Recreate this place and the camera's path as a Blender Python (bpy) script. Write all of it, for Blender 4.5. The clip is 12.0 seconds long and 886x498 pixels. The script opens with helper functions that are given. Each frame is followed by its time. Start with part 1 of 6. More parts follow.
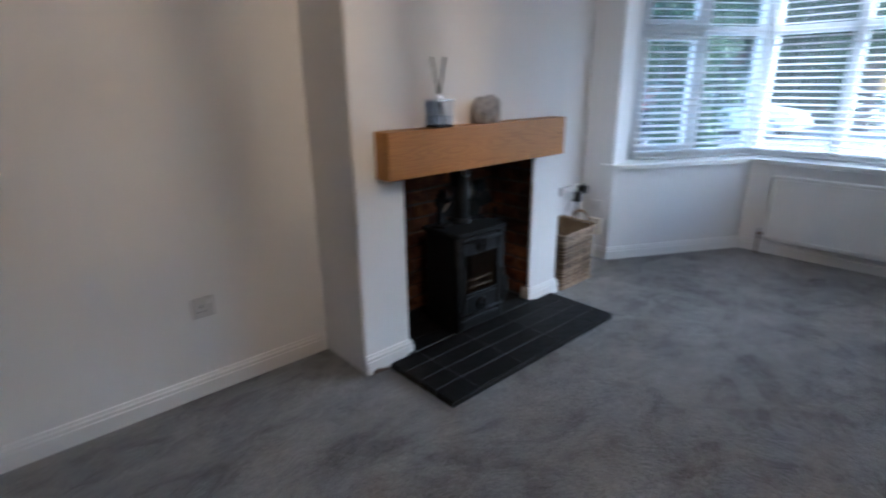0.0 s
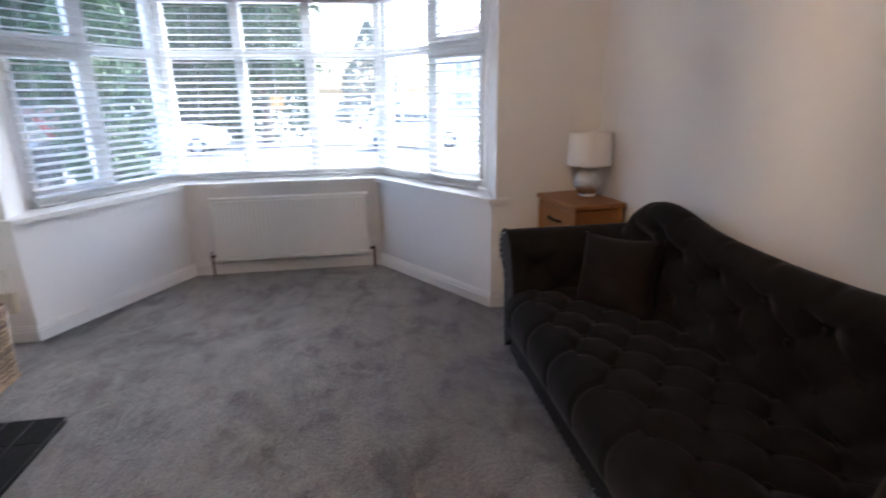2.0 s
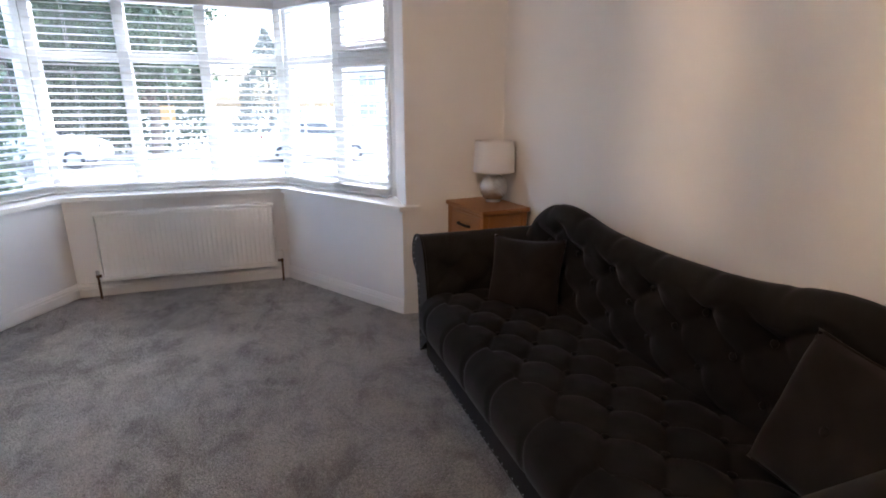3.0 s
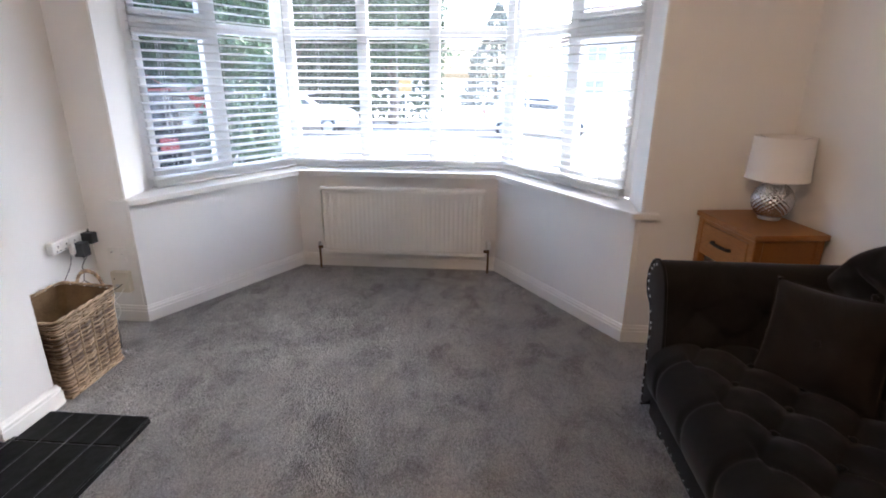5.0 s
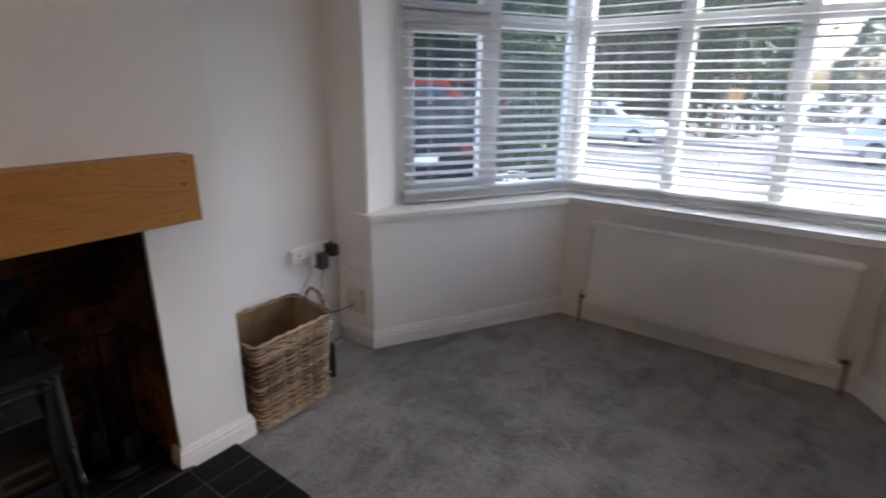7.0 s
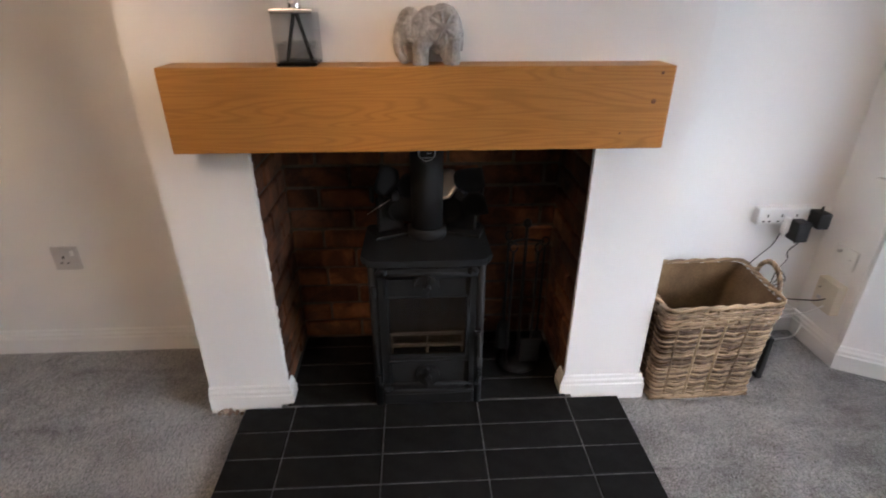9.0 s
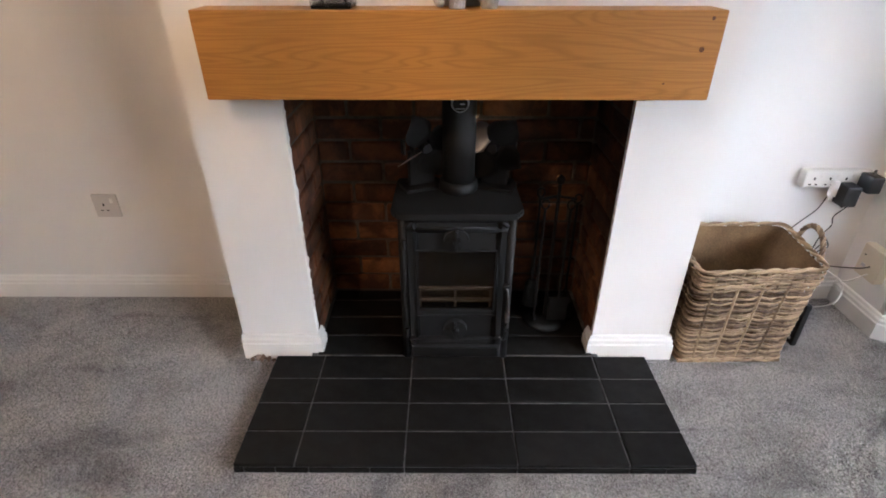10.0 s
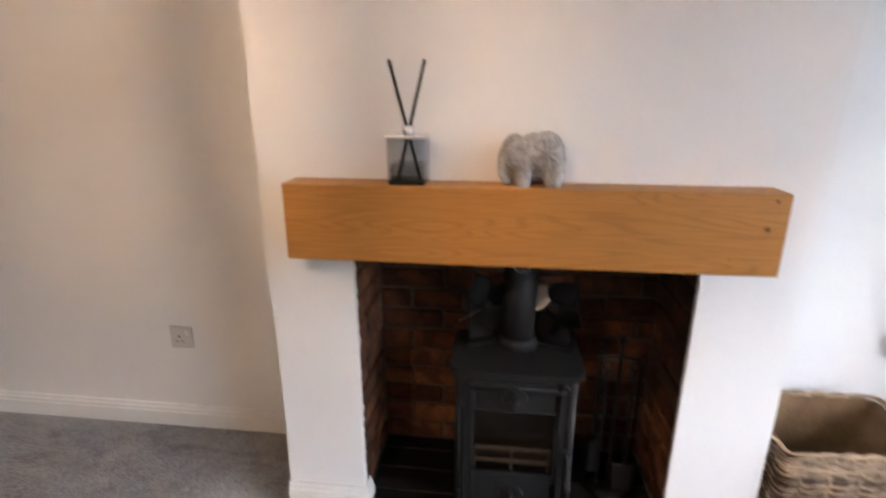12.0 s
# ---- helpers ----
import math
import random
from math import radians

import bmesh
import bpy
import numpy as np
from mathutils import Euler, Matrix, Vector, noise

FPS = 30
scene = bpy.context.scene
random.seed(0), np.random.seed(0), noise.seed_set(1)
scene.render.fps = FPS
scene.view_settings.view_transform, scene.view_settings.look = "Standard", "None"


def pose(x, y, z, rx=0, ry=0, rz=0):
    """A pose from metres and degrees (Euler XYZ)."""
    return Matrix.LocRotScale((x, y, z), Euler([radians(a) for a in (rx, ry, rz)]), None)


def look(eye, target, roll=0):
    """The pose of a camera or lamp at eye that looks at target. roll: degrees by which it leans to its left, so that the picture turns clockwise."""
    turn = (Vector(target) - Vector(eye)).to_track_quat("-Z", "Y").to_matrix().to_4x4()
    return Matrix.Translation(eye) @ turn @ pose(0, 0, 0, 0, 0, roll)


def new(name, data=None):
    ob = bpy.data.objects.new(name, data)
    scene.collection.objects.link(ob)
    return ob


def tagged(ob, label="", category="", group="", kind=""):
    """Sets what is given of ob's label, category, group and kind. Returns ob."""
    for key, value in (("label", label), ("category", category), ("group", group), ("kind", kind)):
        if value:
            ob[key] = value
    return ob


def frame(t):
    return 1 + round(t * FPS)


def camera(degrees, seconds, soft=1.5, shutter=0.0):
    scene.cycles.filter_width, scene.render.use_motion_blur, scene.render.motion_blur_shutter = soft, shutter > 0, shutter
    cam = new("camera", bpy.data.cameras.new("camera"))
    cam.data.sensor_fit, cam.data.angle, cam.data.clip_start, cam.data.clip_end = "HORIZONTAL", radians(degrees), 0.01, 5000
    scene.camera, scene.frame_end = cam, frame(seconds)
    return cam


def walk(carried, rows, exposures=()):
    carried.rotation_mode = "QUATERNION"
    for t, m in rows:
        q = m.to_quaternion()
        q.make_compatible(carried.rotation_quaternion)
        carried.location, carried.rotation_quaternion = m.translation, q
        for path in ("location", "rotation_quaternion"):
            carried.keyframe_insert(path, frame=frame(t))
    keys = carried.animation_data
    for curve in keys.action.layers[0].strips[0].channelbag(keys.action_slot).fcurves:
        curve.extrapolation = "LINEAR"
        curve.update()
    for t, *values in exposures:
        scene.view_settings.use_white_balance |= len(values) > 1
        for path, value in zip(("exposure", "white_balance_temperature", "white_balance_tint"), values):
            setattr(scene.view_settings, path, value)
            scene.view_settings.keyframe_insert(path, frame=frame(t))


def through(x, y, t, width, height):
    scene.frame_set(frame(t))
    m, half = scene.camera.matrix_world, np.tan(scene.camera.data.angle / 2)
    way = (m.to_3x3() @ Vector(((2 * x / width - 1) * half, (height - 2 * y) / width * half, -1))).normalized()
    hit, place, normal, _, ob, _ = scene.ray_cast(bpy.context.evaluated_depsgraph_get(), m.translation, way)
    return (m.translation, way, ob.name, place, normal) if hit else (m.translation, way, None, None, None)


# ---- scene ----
cam = camera(81.5, 12.0, soft=1.8, shutter=0.5)
PATH = [
    (0, (-0.095, 0.284, 1.301), (-1.51, 1.553, 0.679), -0.7),
    (0.5, (-0.166, 0.393, 1.321), (-1.164, 2.013, 0.703), -1.6),
    (1, (-0.132, 0.556, 1.332), (-0.775, 2.349, 0.722), 0.7),
    (1.5, (-0.128, 0.625, 1.34), (-0.322, 2.521, 0.732), -0.6),
    (2, (-0.117, 0.646, 1.335), (0.172, 2.538, 0.754), -0.8),
    (2.5, (-0.129, 0.627, 1.319), (0.423, 2.47, 0.774), -0.3),
    (2.7, (-0.134, 0.621, 1.31), (0.505, 2.44, 0.777), -0.0),
    (4.3, (-0.147, 0.818, 1.326), (0.057, 2.722, 0.745), -0.5),
    (4.5, (-0.13, 0.917, 1.333), (-0.082, 2.832, 0.758), -1.1),
    (5, (-0.123, 1.108, 1.34), (-0.266, 3.001, 0.71), 0.4),
    (5.5, (-0.186, 1.342, 1.331), (-0.315, 3.242, 0.72), -0.8),
    (6, (-0.188, 1.588, 1.323), (-0.425, 3.477, 0.71), -0.4),
    (6.5, (-0.179, 1.811, 1.323), (-0.891, 3.57, 0.693), 0.9),
    (7, (-0.292, 1.949, 1.305), (-1.433, 3.476, 0.699), 0.5),
    (7.5, (-0.47, 2.051, 1.302), (-1.917, 3.252, 0.622), 0.0),
    (7.7, (-0.456, 2.043, 1.28), (-2.057, 3.021, 0.587), -1.0),
    (9.3, (-0.563, 2.119, 1.246), (-2.326, 2.141, 0.302), -0.0),
    (9.5, (-0.553, 2.115, 1.234), (-2.292, 2.124, 0.246), 0.3),
    (10, (-0.546, 2.101, 1.225), (-2.271, 2.094, 0.213), 0.0),
    (10.5, (-0.552, 2.091, 1.226), (-2.281, 2.1, 0.22), 0.3),
    (11, (-0.56, 2.095, 1.237), (-2.316, 2.128, 0.281), 0.2),
    (11.5, (-0.569, 2.105, 1.274), (-2.403, 2.106, 0.477), -0.1),
    (12, (-0.576, 2.082, 1.337), (-2.47, 1.857, 0.735), 0.0),
]
EXPOSURES = [(0, 3.05, 4500, 1), (0.5, 3.13, 4600, 2), (1.0, 2.93, 4780, 3), (1.5, 3.15, 4950, 5), (2.5, 3.42, 5250, 8), (4.5, 3.5, 5350, 8), (5.5, 3.32, 5450, 8), (6.5, 2.54, 5450, 8), (7.0, 2.44, 5500, 8), (7.7, 2.36, 5600, 8), (9.5, 3.78, 5400, 7), (11.0, 3.82, 5450, 7), (12, 3.83, 5400, 8)]
walk(cam, [(t, look(eye, target, roll)) for t, eye, target, roll in PATH], EXPOSURES)

# ---- world and lights ----
world = bpy.data.worlds.new("overcast_sky")
scene.world = world
world.use_nodes = True
wn = world.node_tree
sky = wn.nodes.new("ShaderNodeTexSky")
sky.sky_type, sky.sun_disc = "NISHITA", False
sky.sun_elevation, sky.sun_rotation = radians(46), radians(38)
sky.air_density, sky.dust_density, sky.ozone_density = 1.0, 6.0, 1.0
wn.links.new(sky.outputs[0], wn.nodes["Background"].inputs[0])
wn.nodes["Background"].inputs[1].default_value = 0.15

sun = new("sun", bpy.data.lights.new("sun", "SUN"))
sun.data.energy, sun.data.angle, sun.data.color = 0.42, radians(60), (1.0, 0.97, 0.93)
sun.matrix_world = look((10.0, 12.7, 16.7), (0, 0, 0))

bulb = new("ceiling_bulb", bpy.data.lights.new("ceiling_bulb", "POINT"))
bulb.data.energy, bulb.data.color, bulb.data.shadow_soft_size = 3.9, (1.0, 0.60, 0.32), 0.015
bulb.location = (-0.27, 1.22, 2.1)


# ---- materials ----
def nodes_of(name):
    m = bpy.data.materials.new(name)
    m.use_nodes = True
    t = m.node_tree
    return m, t, t.nodes["Principled BSDF"]


def coords(t, scale=(1, 1, 1), kind="Object"):
    c, mp = t.nodes.new("ShaderNodeTexCoord"), t.nodes.new("ShaderNodeMapping")
    mp.inputs["Scale"].default_value = scale
    t.links.new(c.outputs[kind], mp.inputs[0])
    return mp.outputs[0]


def noise_tex(t, vec, scale, detail=4.0, rough=0.55, distort=0.0):
    n = t.nodes.new("ShaderNodeTexNoise")
    n.inputs["Scale"].default_value, n.inputs["Detail"].default_value = scale, detail
    n.inputs["Roughness"].default_value, n.inputs["Distortion"].default_value = rough, distort
    t.links.new(vec, n.inputs["Vector"])
    return n.outputs["Fac"]


def ramp(t, fac, stops):
    r = t.nodes.new("ShaderNodeValToRGB")
    while len(r.color_ramp.elements) < len(stops):
        r.color_ramp.elements.new(0.5)
    for e, (p, c) in zip(r.color_ramp.elements, stops):
        e.position, e.color = p, (*c, 1)
    t.links.new(fac, r.inputs[0])
    return r.outputs[0]


def blend(t, fac, a, b, mode="MIX"):
    m = t.nodes.new("ShaderNodeMix")
    m.data_type, m.blend_type = "RGBA", mode
    for sock, v in ((m.inputs[0], fac), (m.inputs[6], a), (m.inputs[7], b)):
        if isinstance(v, bpy.types.NodeSocket):
            t.links.new(v, sock)
        else:
            sock.default_value = v if isinstance(v, float) else (*v, 1)
    return m.outputs[2]


def math_node(t, op, a, b=0.0):
    m = t.nodes.new("ShaderNodeMath")
    m.operation = op
    for sock, v in ((m.inputs[0], a), (m.inputs[1], b)):
        if isinstance(v, bpy.types.NodeSocket):
            t.links.new(v, sock)
        else:
            sock.default_value = v
    return m.outputs[0]


def bump(t, bsdf, height, strength, distance=0.002):
    b = t.nodes.new("ShaderNodeBump")
    b.inputs["Strength"].default_value, b.inputs["Distance"].default_value = strength, distance
    t.links.new(height, b.inputs["Height"])
    t.links.new(b.outputs[0], bsdf.inputs["Normal"])


def surface(name, dark, light, big=3.0, fine=120.0, rough=0.6, metal=0.0, relief=0.2, stretch=(1, 1, 1), depth=0.001, vary=0.0, spec=0.5):
    """A paint, metal, plastic or cloth with stains at one scale and grain at another."""
    m, t, b = nodes_of(name)
    v = coords(t, stretch)
    big_n, fine_n = noise_tex(t, v, big, 3), noise_tex(t, v, fine, 3)
    mixed = math_node(t, "ADD", math_node(t, "MULTIPLY", big_n, 0.65), math_node(t, "MULTIPLY", fine_n, 0.35))
    if vary:
        info = t.nodes.new("ShaderNodeObjectInfo")
        shift = math_node(t, "MULTIPLY", math_node(t, "SUBTRACT", info.outputs["Random"], 0.5), vary)
        mixed = math_node(t, "ADD", mixed, shift)
    t.links.new(ramp(t, mixed, [(0.3, dark), (0.7, light)]), b.inputs["Base Color"])
    b.inputs["Roughness"].default_value, b.inputs["Metallic"].default_value = rough, metal
    b.inputs["Specular IOR Level"].default_value = spec
    if relief:
        bump(t, b, fine_n, relief, depth)
    return m


def wood(name, dark, mid, light, along="Y", size=1.0, rough=0.42):
    """Oak with cathedral grain that runs along one axis."""
    m, t, b = nodes_of(name)
    k = {"X": (0.42, 5.5, 5.5), "Y": (10.0, 0.8, 10.0), "Z": (5.5, 5.5, 0.42)}[along]
    f = {"X": (6, 260, 260), "Y": (260, 6, 260), "Z": (260, 260, 6)}[along]
    v = coords(t, tuple(a * size for a in k))
    rings = math_node(t, "SINE", math_node(t, "MULTIPLY", noise_tex(t, v, 1.25, 2.2, 0.4, 0.35), 150.0))
    rings = math_node(t, "ADD", math_node(t, "MULTIPLY", rings, 0.5), 0.5)
    base = ramp(t, rings, [(0.0, light), (0.5, light), (0.95, mid), (1.0, tuple(0.88 * a + 0.12 * b for a, b in zip(mid, dark)))])
    fibre = noise_tex(t, coords(t, f), 1.0, 3)
    patch = noise_tex(t, v, 0.6, 2)
    fleck = ramp(t, fibre, [(0.48, (0.08, 0.08, 0.08)), (0.66, (0.8, 0.8, 0.8))])
    col = blend(t, fleck, base, tuple(0.9 * a + 0.1 * b for a, b in zip(mid, dark)))
    col = blend(t, math_node(t, "MULTIPLY", patch, 0.5), col, light)
    t.links.new(col, b.inputs["Base Color"])
    b.inputs["Roughness"].default_value = rough
    bump(t, b, fibre, 0.15, 0.0006)
    return m


def carpet_material():
    m, t, b = nodes_of("grey_carpet_pile")
    v = coords(t)
    nap = noise_tex(t, v, 2.6, 4, 0.62, 0.9)
    scuff = noise_tex(t, coords(t, (1.0, 0.6, 1)), 6.5, 4, 0.62, 0.9)
    tuft = noise_tex(t, v, 170.0, 3, 0.7)
    fibre = noise_tex(t, v, 520.0, 2, 0.7)
    tone = math_node(t, "ADD", math_node(t, "MULTIPLY", nap, 0.45), math_node(t, "MULTIPLY", scuff, 0.55))
    col = ramp(t, tone, [(0.39, (0.20, 0.197, 0.20)), (0.475, (0.305, 0.301, 0.304)), (0.60, (0.385, 0.38, 0.38))])
    clump = noise_tex(t, v, 62.0, 3, 0.6)
    grain = math_node(t, "ADD", math_node(t, "MULTIPLY", tuft, 0.55), math_node(t, "ADD", math_node(t, "MULTIPLY", fibre, 0.3), math_node(t, "MULTIPLY", clump, 0.15)))
    pile = ramp(t, grain, [(0.41, (0.28, 0.28, 0.28)), (0.59, (1.7, 1.69, 1.68))])
    t.links.new(blend(t, 0.85, col, pile, "MULTIPLY"), b.inputs["Base Color"])
    b.inputs["Roughness"].default_value = 1.0
    b.inputs["Specular IOR Level"].default_value = 0.1
    b.inputs["Sheen Weight"].default_value, b.inputs["Sheen Roughness"].default_value = 0.75, 0.35
    h = math_node(t, "ADD", tuft, math_node(t, "MULTIPLY", scuff, 0.8))
    bump(t, b, h, 0.6, 0.008)
    return m


def velvet(name, dark, light, sheen=0.5):
    m, t, b = nodes_of(name)
    v = coords(t)
    n = noise_tex(t, v, 5.0, 4, 0.6, 0.6)
    t.links.new(ramp(t, n, [(0.3, dark), (0.7, light)]), b.inputs["Base Color"])
    b.inputs["Roughness"].default_value, b.inputs["Specular IOR Level"].default_value = 0.95, 0.15
    b.inputs["Sheen Weight"].default_value, b.inputs["Sheen Roughness"].default_value = sheen, 0.35
    b.inputs["Sheen Tint"].default_value = (0.75, 0.68, 0.66, 1)
    bump(t, b, noise_tex(t, v, 420.0, 2), 0.25, 0.001)
    return m


def glass(name, tint=(1, 1, 1), gloss=0.03, glare_or_haze=0.0):
    """Thin clear pane: see-through, with the gloss that its angle gives."""
    m, t, b = nodes_of(name)
    t.nodes.remove(b)
    clear, shine, mix, edge = (t.nodes.new("ShaderNode" + k) for k in ("BsdfTransparent", "BsdfGlossy", "MixShader", "LayerWeight"))
    clear.inputs[0].default_value = (*tint, 1)
    shine.inputs["Roughness"].default_value = gloss
    gloss_at = math_node(t, "ADD", math_node(t, "MULTIPLY", math_node(t, "POWER", edge.outputs["Facing"], 5.0), 0.9), 0.04)
    t.links.new(gloss_at, mix.inputs[0])
    t.links.new(clear.outputs[0], mix.inputs[1])
    t.links.new(shine.outputs[0], mix.inputs[2])
    out = mix
    # milky film: imitates veiling glare on the windows, hazes the stove glass
    if glare_or_haze:
        film, out = t.nodes.new("ShaderNodeBsdfTranslucent"), t.nodes.new("ShaderNodeMixShader")
        film.inputs[0].default_value = (0.85, 0.87, 0.88, 1)
        t.links.new(ramp(t, noise_tex(t, coords(t), 3.0, 4, 0.6, 0.5), [(0.3, (glare_or_haze * 0.8,) * 3), (0.7, (glare_or_haze * 1.2,) * 3)]), out.inputs[0])
        t.links.new(mix.outputs[0], out.inputs[1])
        t.links.new(film.outputs[0], out.inputs[2])
    t.links.new(out.outputs[0], t.nodes["Material Output"].inputs[0])
    return m


def thin_sheet(name, colour, through, rough=0.45):
    """A thin white sheet that lets part of the light through."""
    m = surface(name, tuple(0.94 * c for c in colour), colour, 6, 150, rough, relief=0.05)
    t = m.node_tree
    glow, mix = t.nodes.new("ShaderNodeBsdfTranslucent"), t.nodes.new("ShaderNodeMixShader")
    glow.inputs[0].default_value = (*colour, 1)
    mix.inputs[0].default_value = through
    t.links.new(t.nodes["Principled BSDF"].outputs[0], mix.inputs[1])
    t.links.new(glow.outputs[0], mix.inputs[2])
    t.links.new(mix.outputs[0], t.nodes["Material Output"].inputs[0])
    return m


def brick_material():
    m, t, b = nodes_of("sooty_fire_brick")
    info = t.nodes.new("ShaderNodeObjectInfo")
    g = t.nodes.new("ShaderNodeNewGeometry")
    own = ramp(t, info.outputs["Random"], [(0.0, (0.11, 0.036, 0.011)), (0.5, (0.18, 0.06, 0.018)), (1.0, (0.27, 0.10, 0.034))])
    n = noise_tex(t, g.outputs["Position"], 9.0, 5, 0.65, 0.4)
    fine = noise_tex(t, g.outputs["Position"], 90.0, 4)
    soot = ramp(t, n, [(0.42, (0.10, 0.085, 0.08)), (0.68, (1.0, 1.0, 1.0))])
    col = blend(t, 0.8, own, soot, "MULTIPLY")
    t.links.new(blend(t, 0.3, col, ramp(t, fine, [(0.3, (0.5, 0.5, 0.5)), (0.7, (1.1, 1.1, 1.1))]), "MULTIPLY"), b.inputs["Base Color"])
    b.inputs["Roughness"].default_value = 0.9
    bump(t, b, fine, 0.7, 0.004)
    return m


def slate_material():
    m, t, b = nodes_of("black_slate_tile")
    v = coords(t)
    n, fine = noise_tex(t, v, 6.0, 5, 0.6, 0.8), noise_tex(t, v, 45.0, 5, 0.6)
    info = t.nodes.new("ShaderNodeObjectInfo")
    tone = math_node(t, "ADD", n, math_node(t, "MULTIPLY", math_node(t, "SUBTRACT", info.outputs["Random"], 0.5), 0.2))
    t.links.new(ramp(t, tone, [(0.3, (0.0055, 0.0052, 0.005)), (0.7, (0.0125, 0.0118, 0.0112))]), b.inputs["Base Color"])
    t.links.new(ramp(t, fine, [(0.3, (0.5, 0.5, 0.5)), (0.7, (0.68, 0.68, 0.68))]), b.inputs["Roughness"])
    b.inputs["Specular IOR Level"].default_value = 0.12
    bump(t, b, math_node(t, "ADD", n, math_node(t, "MULTIPLY", fine, 0.4)), 0.35, 0.003)
    return m


WHITE_WALL = surface("white_emulsion", (0.79, 0.78, 0.765), (0.84, 0.83, 0.815), 1.2, 260, 0.75, relief=0.12, depth=0.0006, spec=0.3)
# dark grey chosen to swallow bounced light, for the unseen south wall
BOUNCE_CUT_GREY = surface("grey_emulsion", (0.17, 0.17, 0.172), (0.2, 0.2, 0.2), 1.2, 260, 0.8, relief=0.12, depth=0.0006, spec=0.3)
CEIL = surface("ceiling_white", (0.78, 0.78, 0.77), (0.83, 0.83, 0.82), 1.0, 200, 0.85, spec=0.2)
GLOSS = surface("white_gloss_trim", (0.78, 0.77, 0.75), (0.82, 0.81, 0.79), 4, 90, 0.35, relief=0.06)
UPVC = surface("white_upvc", (0.80, 0.81, 0.82), (0.85, 0.86, 0.87), 4, 90, 0.3, relief=0.0)
SLAT = thin_sheet("white_blind_slat", (0.78, 0.78, 0.77), 0.32)
RAD = surface("radiator_enamel", (0.80, 0.785, 0.75), (0.84, 0.825, 0.79), 5, 80, 0.35, relief=0.03)
CARPET = carpet_material()
OAK_BEAM = wood("oak_beam", (0.10, 0.036, 0.006), (0.37, 0.16, 0.027), (0.46, 0.21, 0.037), "Y", 1.0, 0.45)
OAK_TABLE = wood("oak_table", (0.10, 0.034, 0.006), (0.20, 0.074, 0.013), (0.265, 0.105, 0.02), "Y", 1.6, 0.38)
VELVET = velvet("charcoal_velvet", (0.0078, 0.0069, 0.0065), (0.0168, 0.0146, 0.0137), 0.18)
PILLOW = velvet("taupe_velvet", (0.013, 0.0102, 0.0092), (0.0225, 0.0178, 0.016), 0.26)
SLATE = slate_material()
GROUT = surface("grey_grout", (0.012, 0.012, 0.012), (0.17, 0.167, 0.16), 26, 120, 0.9)
BRICK = brick_material()
MORTAR = surface("sooty_mortar", (0.03, 0.022, 0.016), (0.14, 0.105, 0.08), 6, 60, 0.95, relief=0.5, depth=0.004)
IRON = surface("black_cast_iron", (0.0085, 0.0087, 0.0092), (0.0155, 0.0157, 0.0163), 5, 220, 0.6, relief=0.25, depth=0.0008, spec=0.25)
IRON_DARK = surface("sooty_iron", (0.004, 0.004, 0.004), (0.008, 0.0075, 0.0075), 5, 120, 0.65, relief=0.2, spec=0.25)
SOOT = surface("soot", (0.006, 0.0055, 0.005), (0.013, 0.011, 0.01), 6, 60, 0.95)
BRONZE = surface("dull_copper_pipe", (0.10, 0.06, 0.035), (0.20, 0.13, 0.085), 8, 90, 0.5, 0.6, 0.05)
CHROME = surface("polished_chrome", (0.75, 0.75, 0.76), (0.85, 0.85, 0.86), 5, 90, 0.12, 1.0, 0.0)
STEEL = surface("dull_steel", (0.42, 0.42, 0.43), (0.55, 0.55, 0.56), 5, 140, 0.35, 1.0, 0.05)
# pale, barely metallic copper: a blade's glint put into the colour
COPPER_GLINT = surface("bare_copper_edge", (0.6, 0.4, 0.3), (0.75, 0.52, 0.4), 8, 140, 0.3, 0.25, 0.05)
BLACK_PLASTIC = surface("black_plastic", (0.012, 0.012, 0.013), (0.022, 0.022, 0.023), 8, 200, 0.45, relief=0.05)
WHITE_PLASTIC = surface("white_plastic", (0.74, 0.73, 0.71), (0.80, 0.79, 0.77), 8, 200, 0.35, relief=0.0)
SOCKET_PLASTIC = surface("greyed_socket_plastic", (0.55, 0.53, 0.52), (0.60, 0.585, 0.575), 8, 200, 0.35, relief=0.0)
CREAM_PLASTIC = surface("cream_plastic", (0.62, 0.56, 0.45), (0.69, 0.63, 0.52), 8, 200, 0.45, relief=0.0)
DARK_HOLE = surface("socket_hole", (0.01, 0.01, 0.01), (0.02, 0.02, 0.02), 8, 90, 0.8, relief=0.0)
WICKER = surface("willow_strand", (0.075, 0.043, 0.022), (0.44, 0.315, 0.19), 7, 60, 0.6, relief=0.5, depth=0.001, vary=0.4)
LINING = surface("brown_hessian_lining", (0.085, 0.048, 0.02), (0.23, 0.145, 0.07), 9, 160, 0.9, relief=0.6, depth=0.001)
STONE = surface("carved_grey_stone", (0.19, 0.187, 0.185), (0.54, 0.53, 0.52), 30, 110, 0.8, relief=0.9, depth=0.003)
SHADE = surface("white_linen_shade", (0.72, 0.70, 0.68), (0.78, 0.76, 0.74), 3, 280, 0.9, relief=0.3)
MERCURY = surface("mercury_glass", (0.40, 0.40, 0.41), (0.72, 0.72, 0.73), 26, 120, 0.16, 0.9, 0.0)
# The film over the panes stands in for glare from the bright view.
PANE = glass("window_glass", glare_or_haze=0.012)
SMOKE = glass("smoked_bottle_glass", (0.86, 0.875, 0.895), 0.02)
FIRE_GLASS = glass("stove_glass", (0.62, 0.57, 0.52), 0.05, glare_or_haze=0.035)
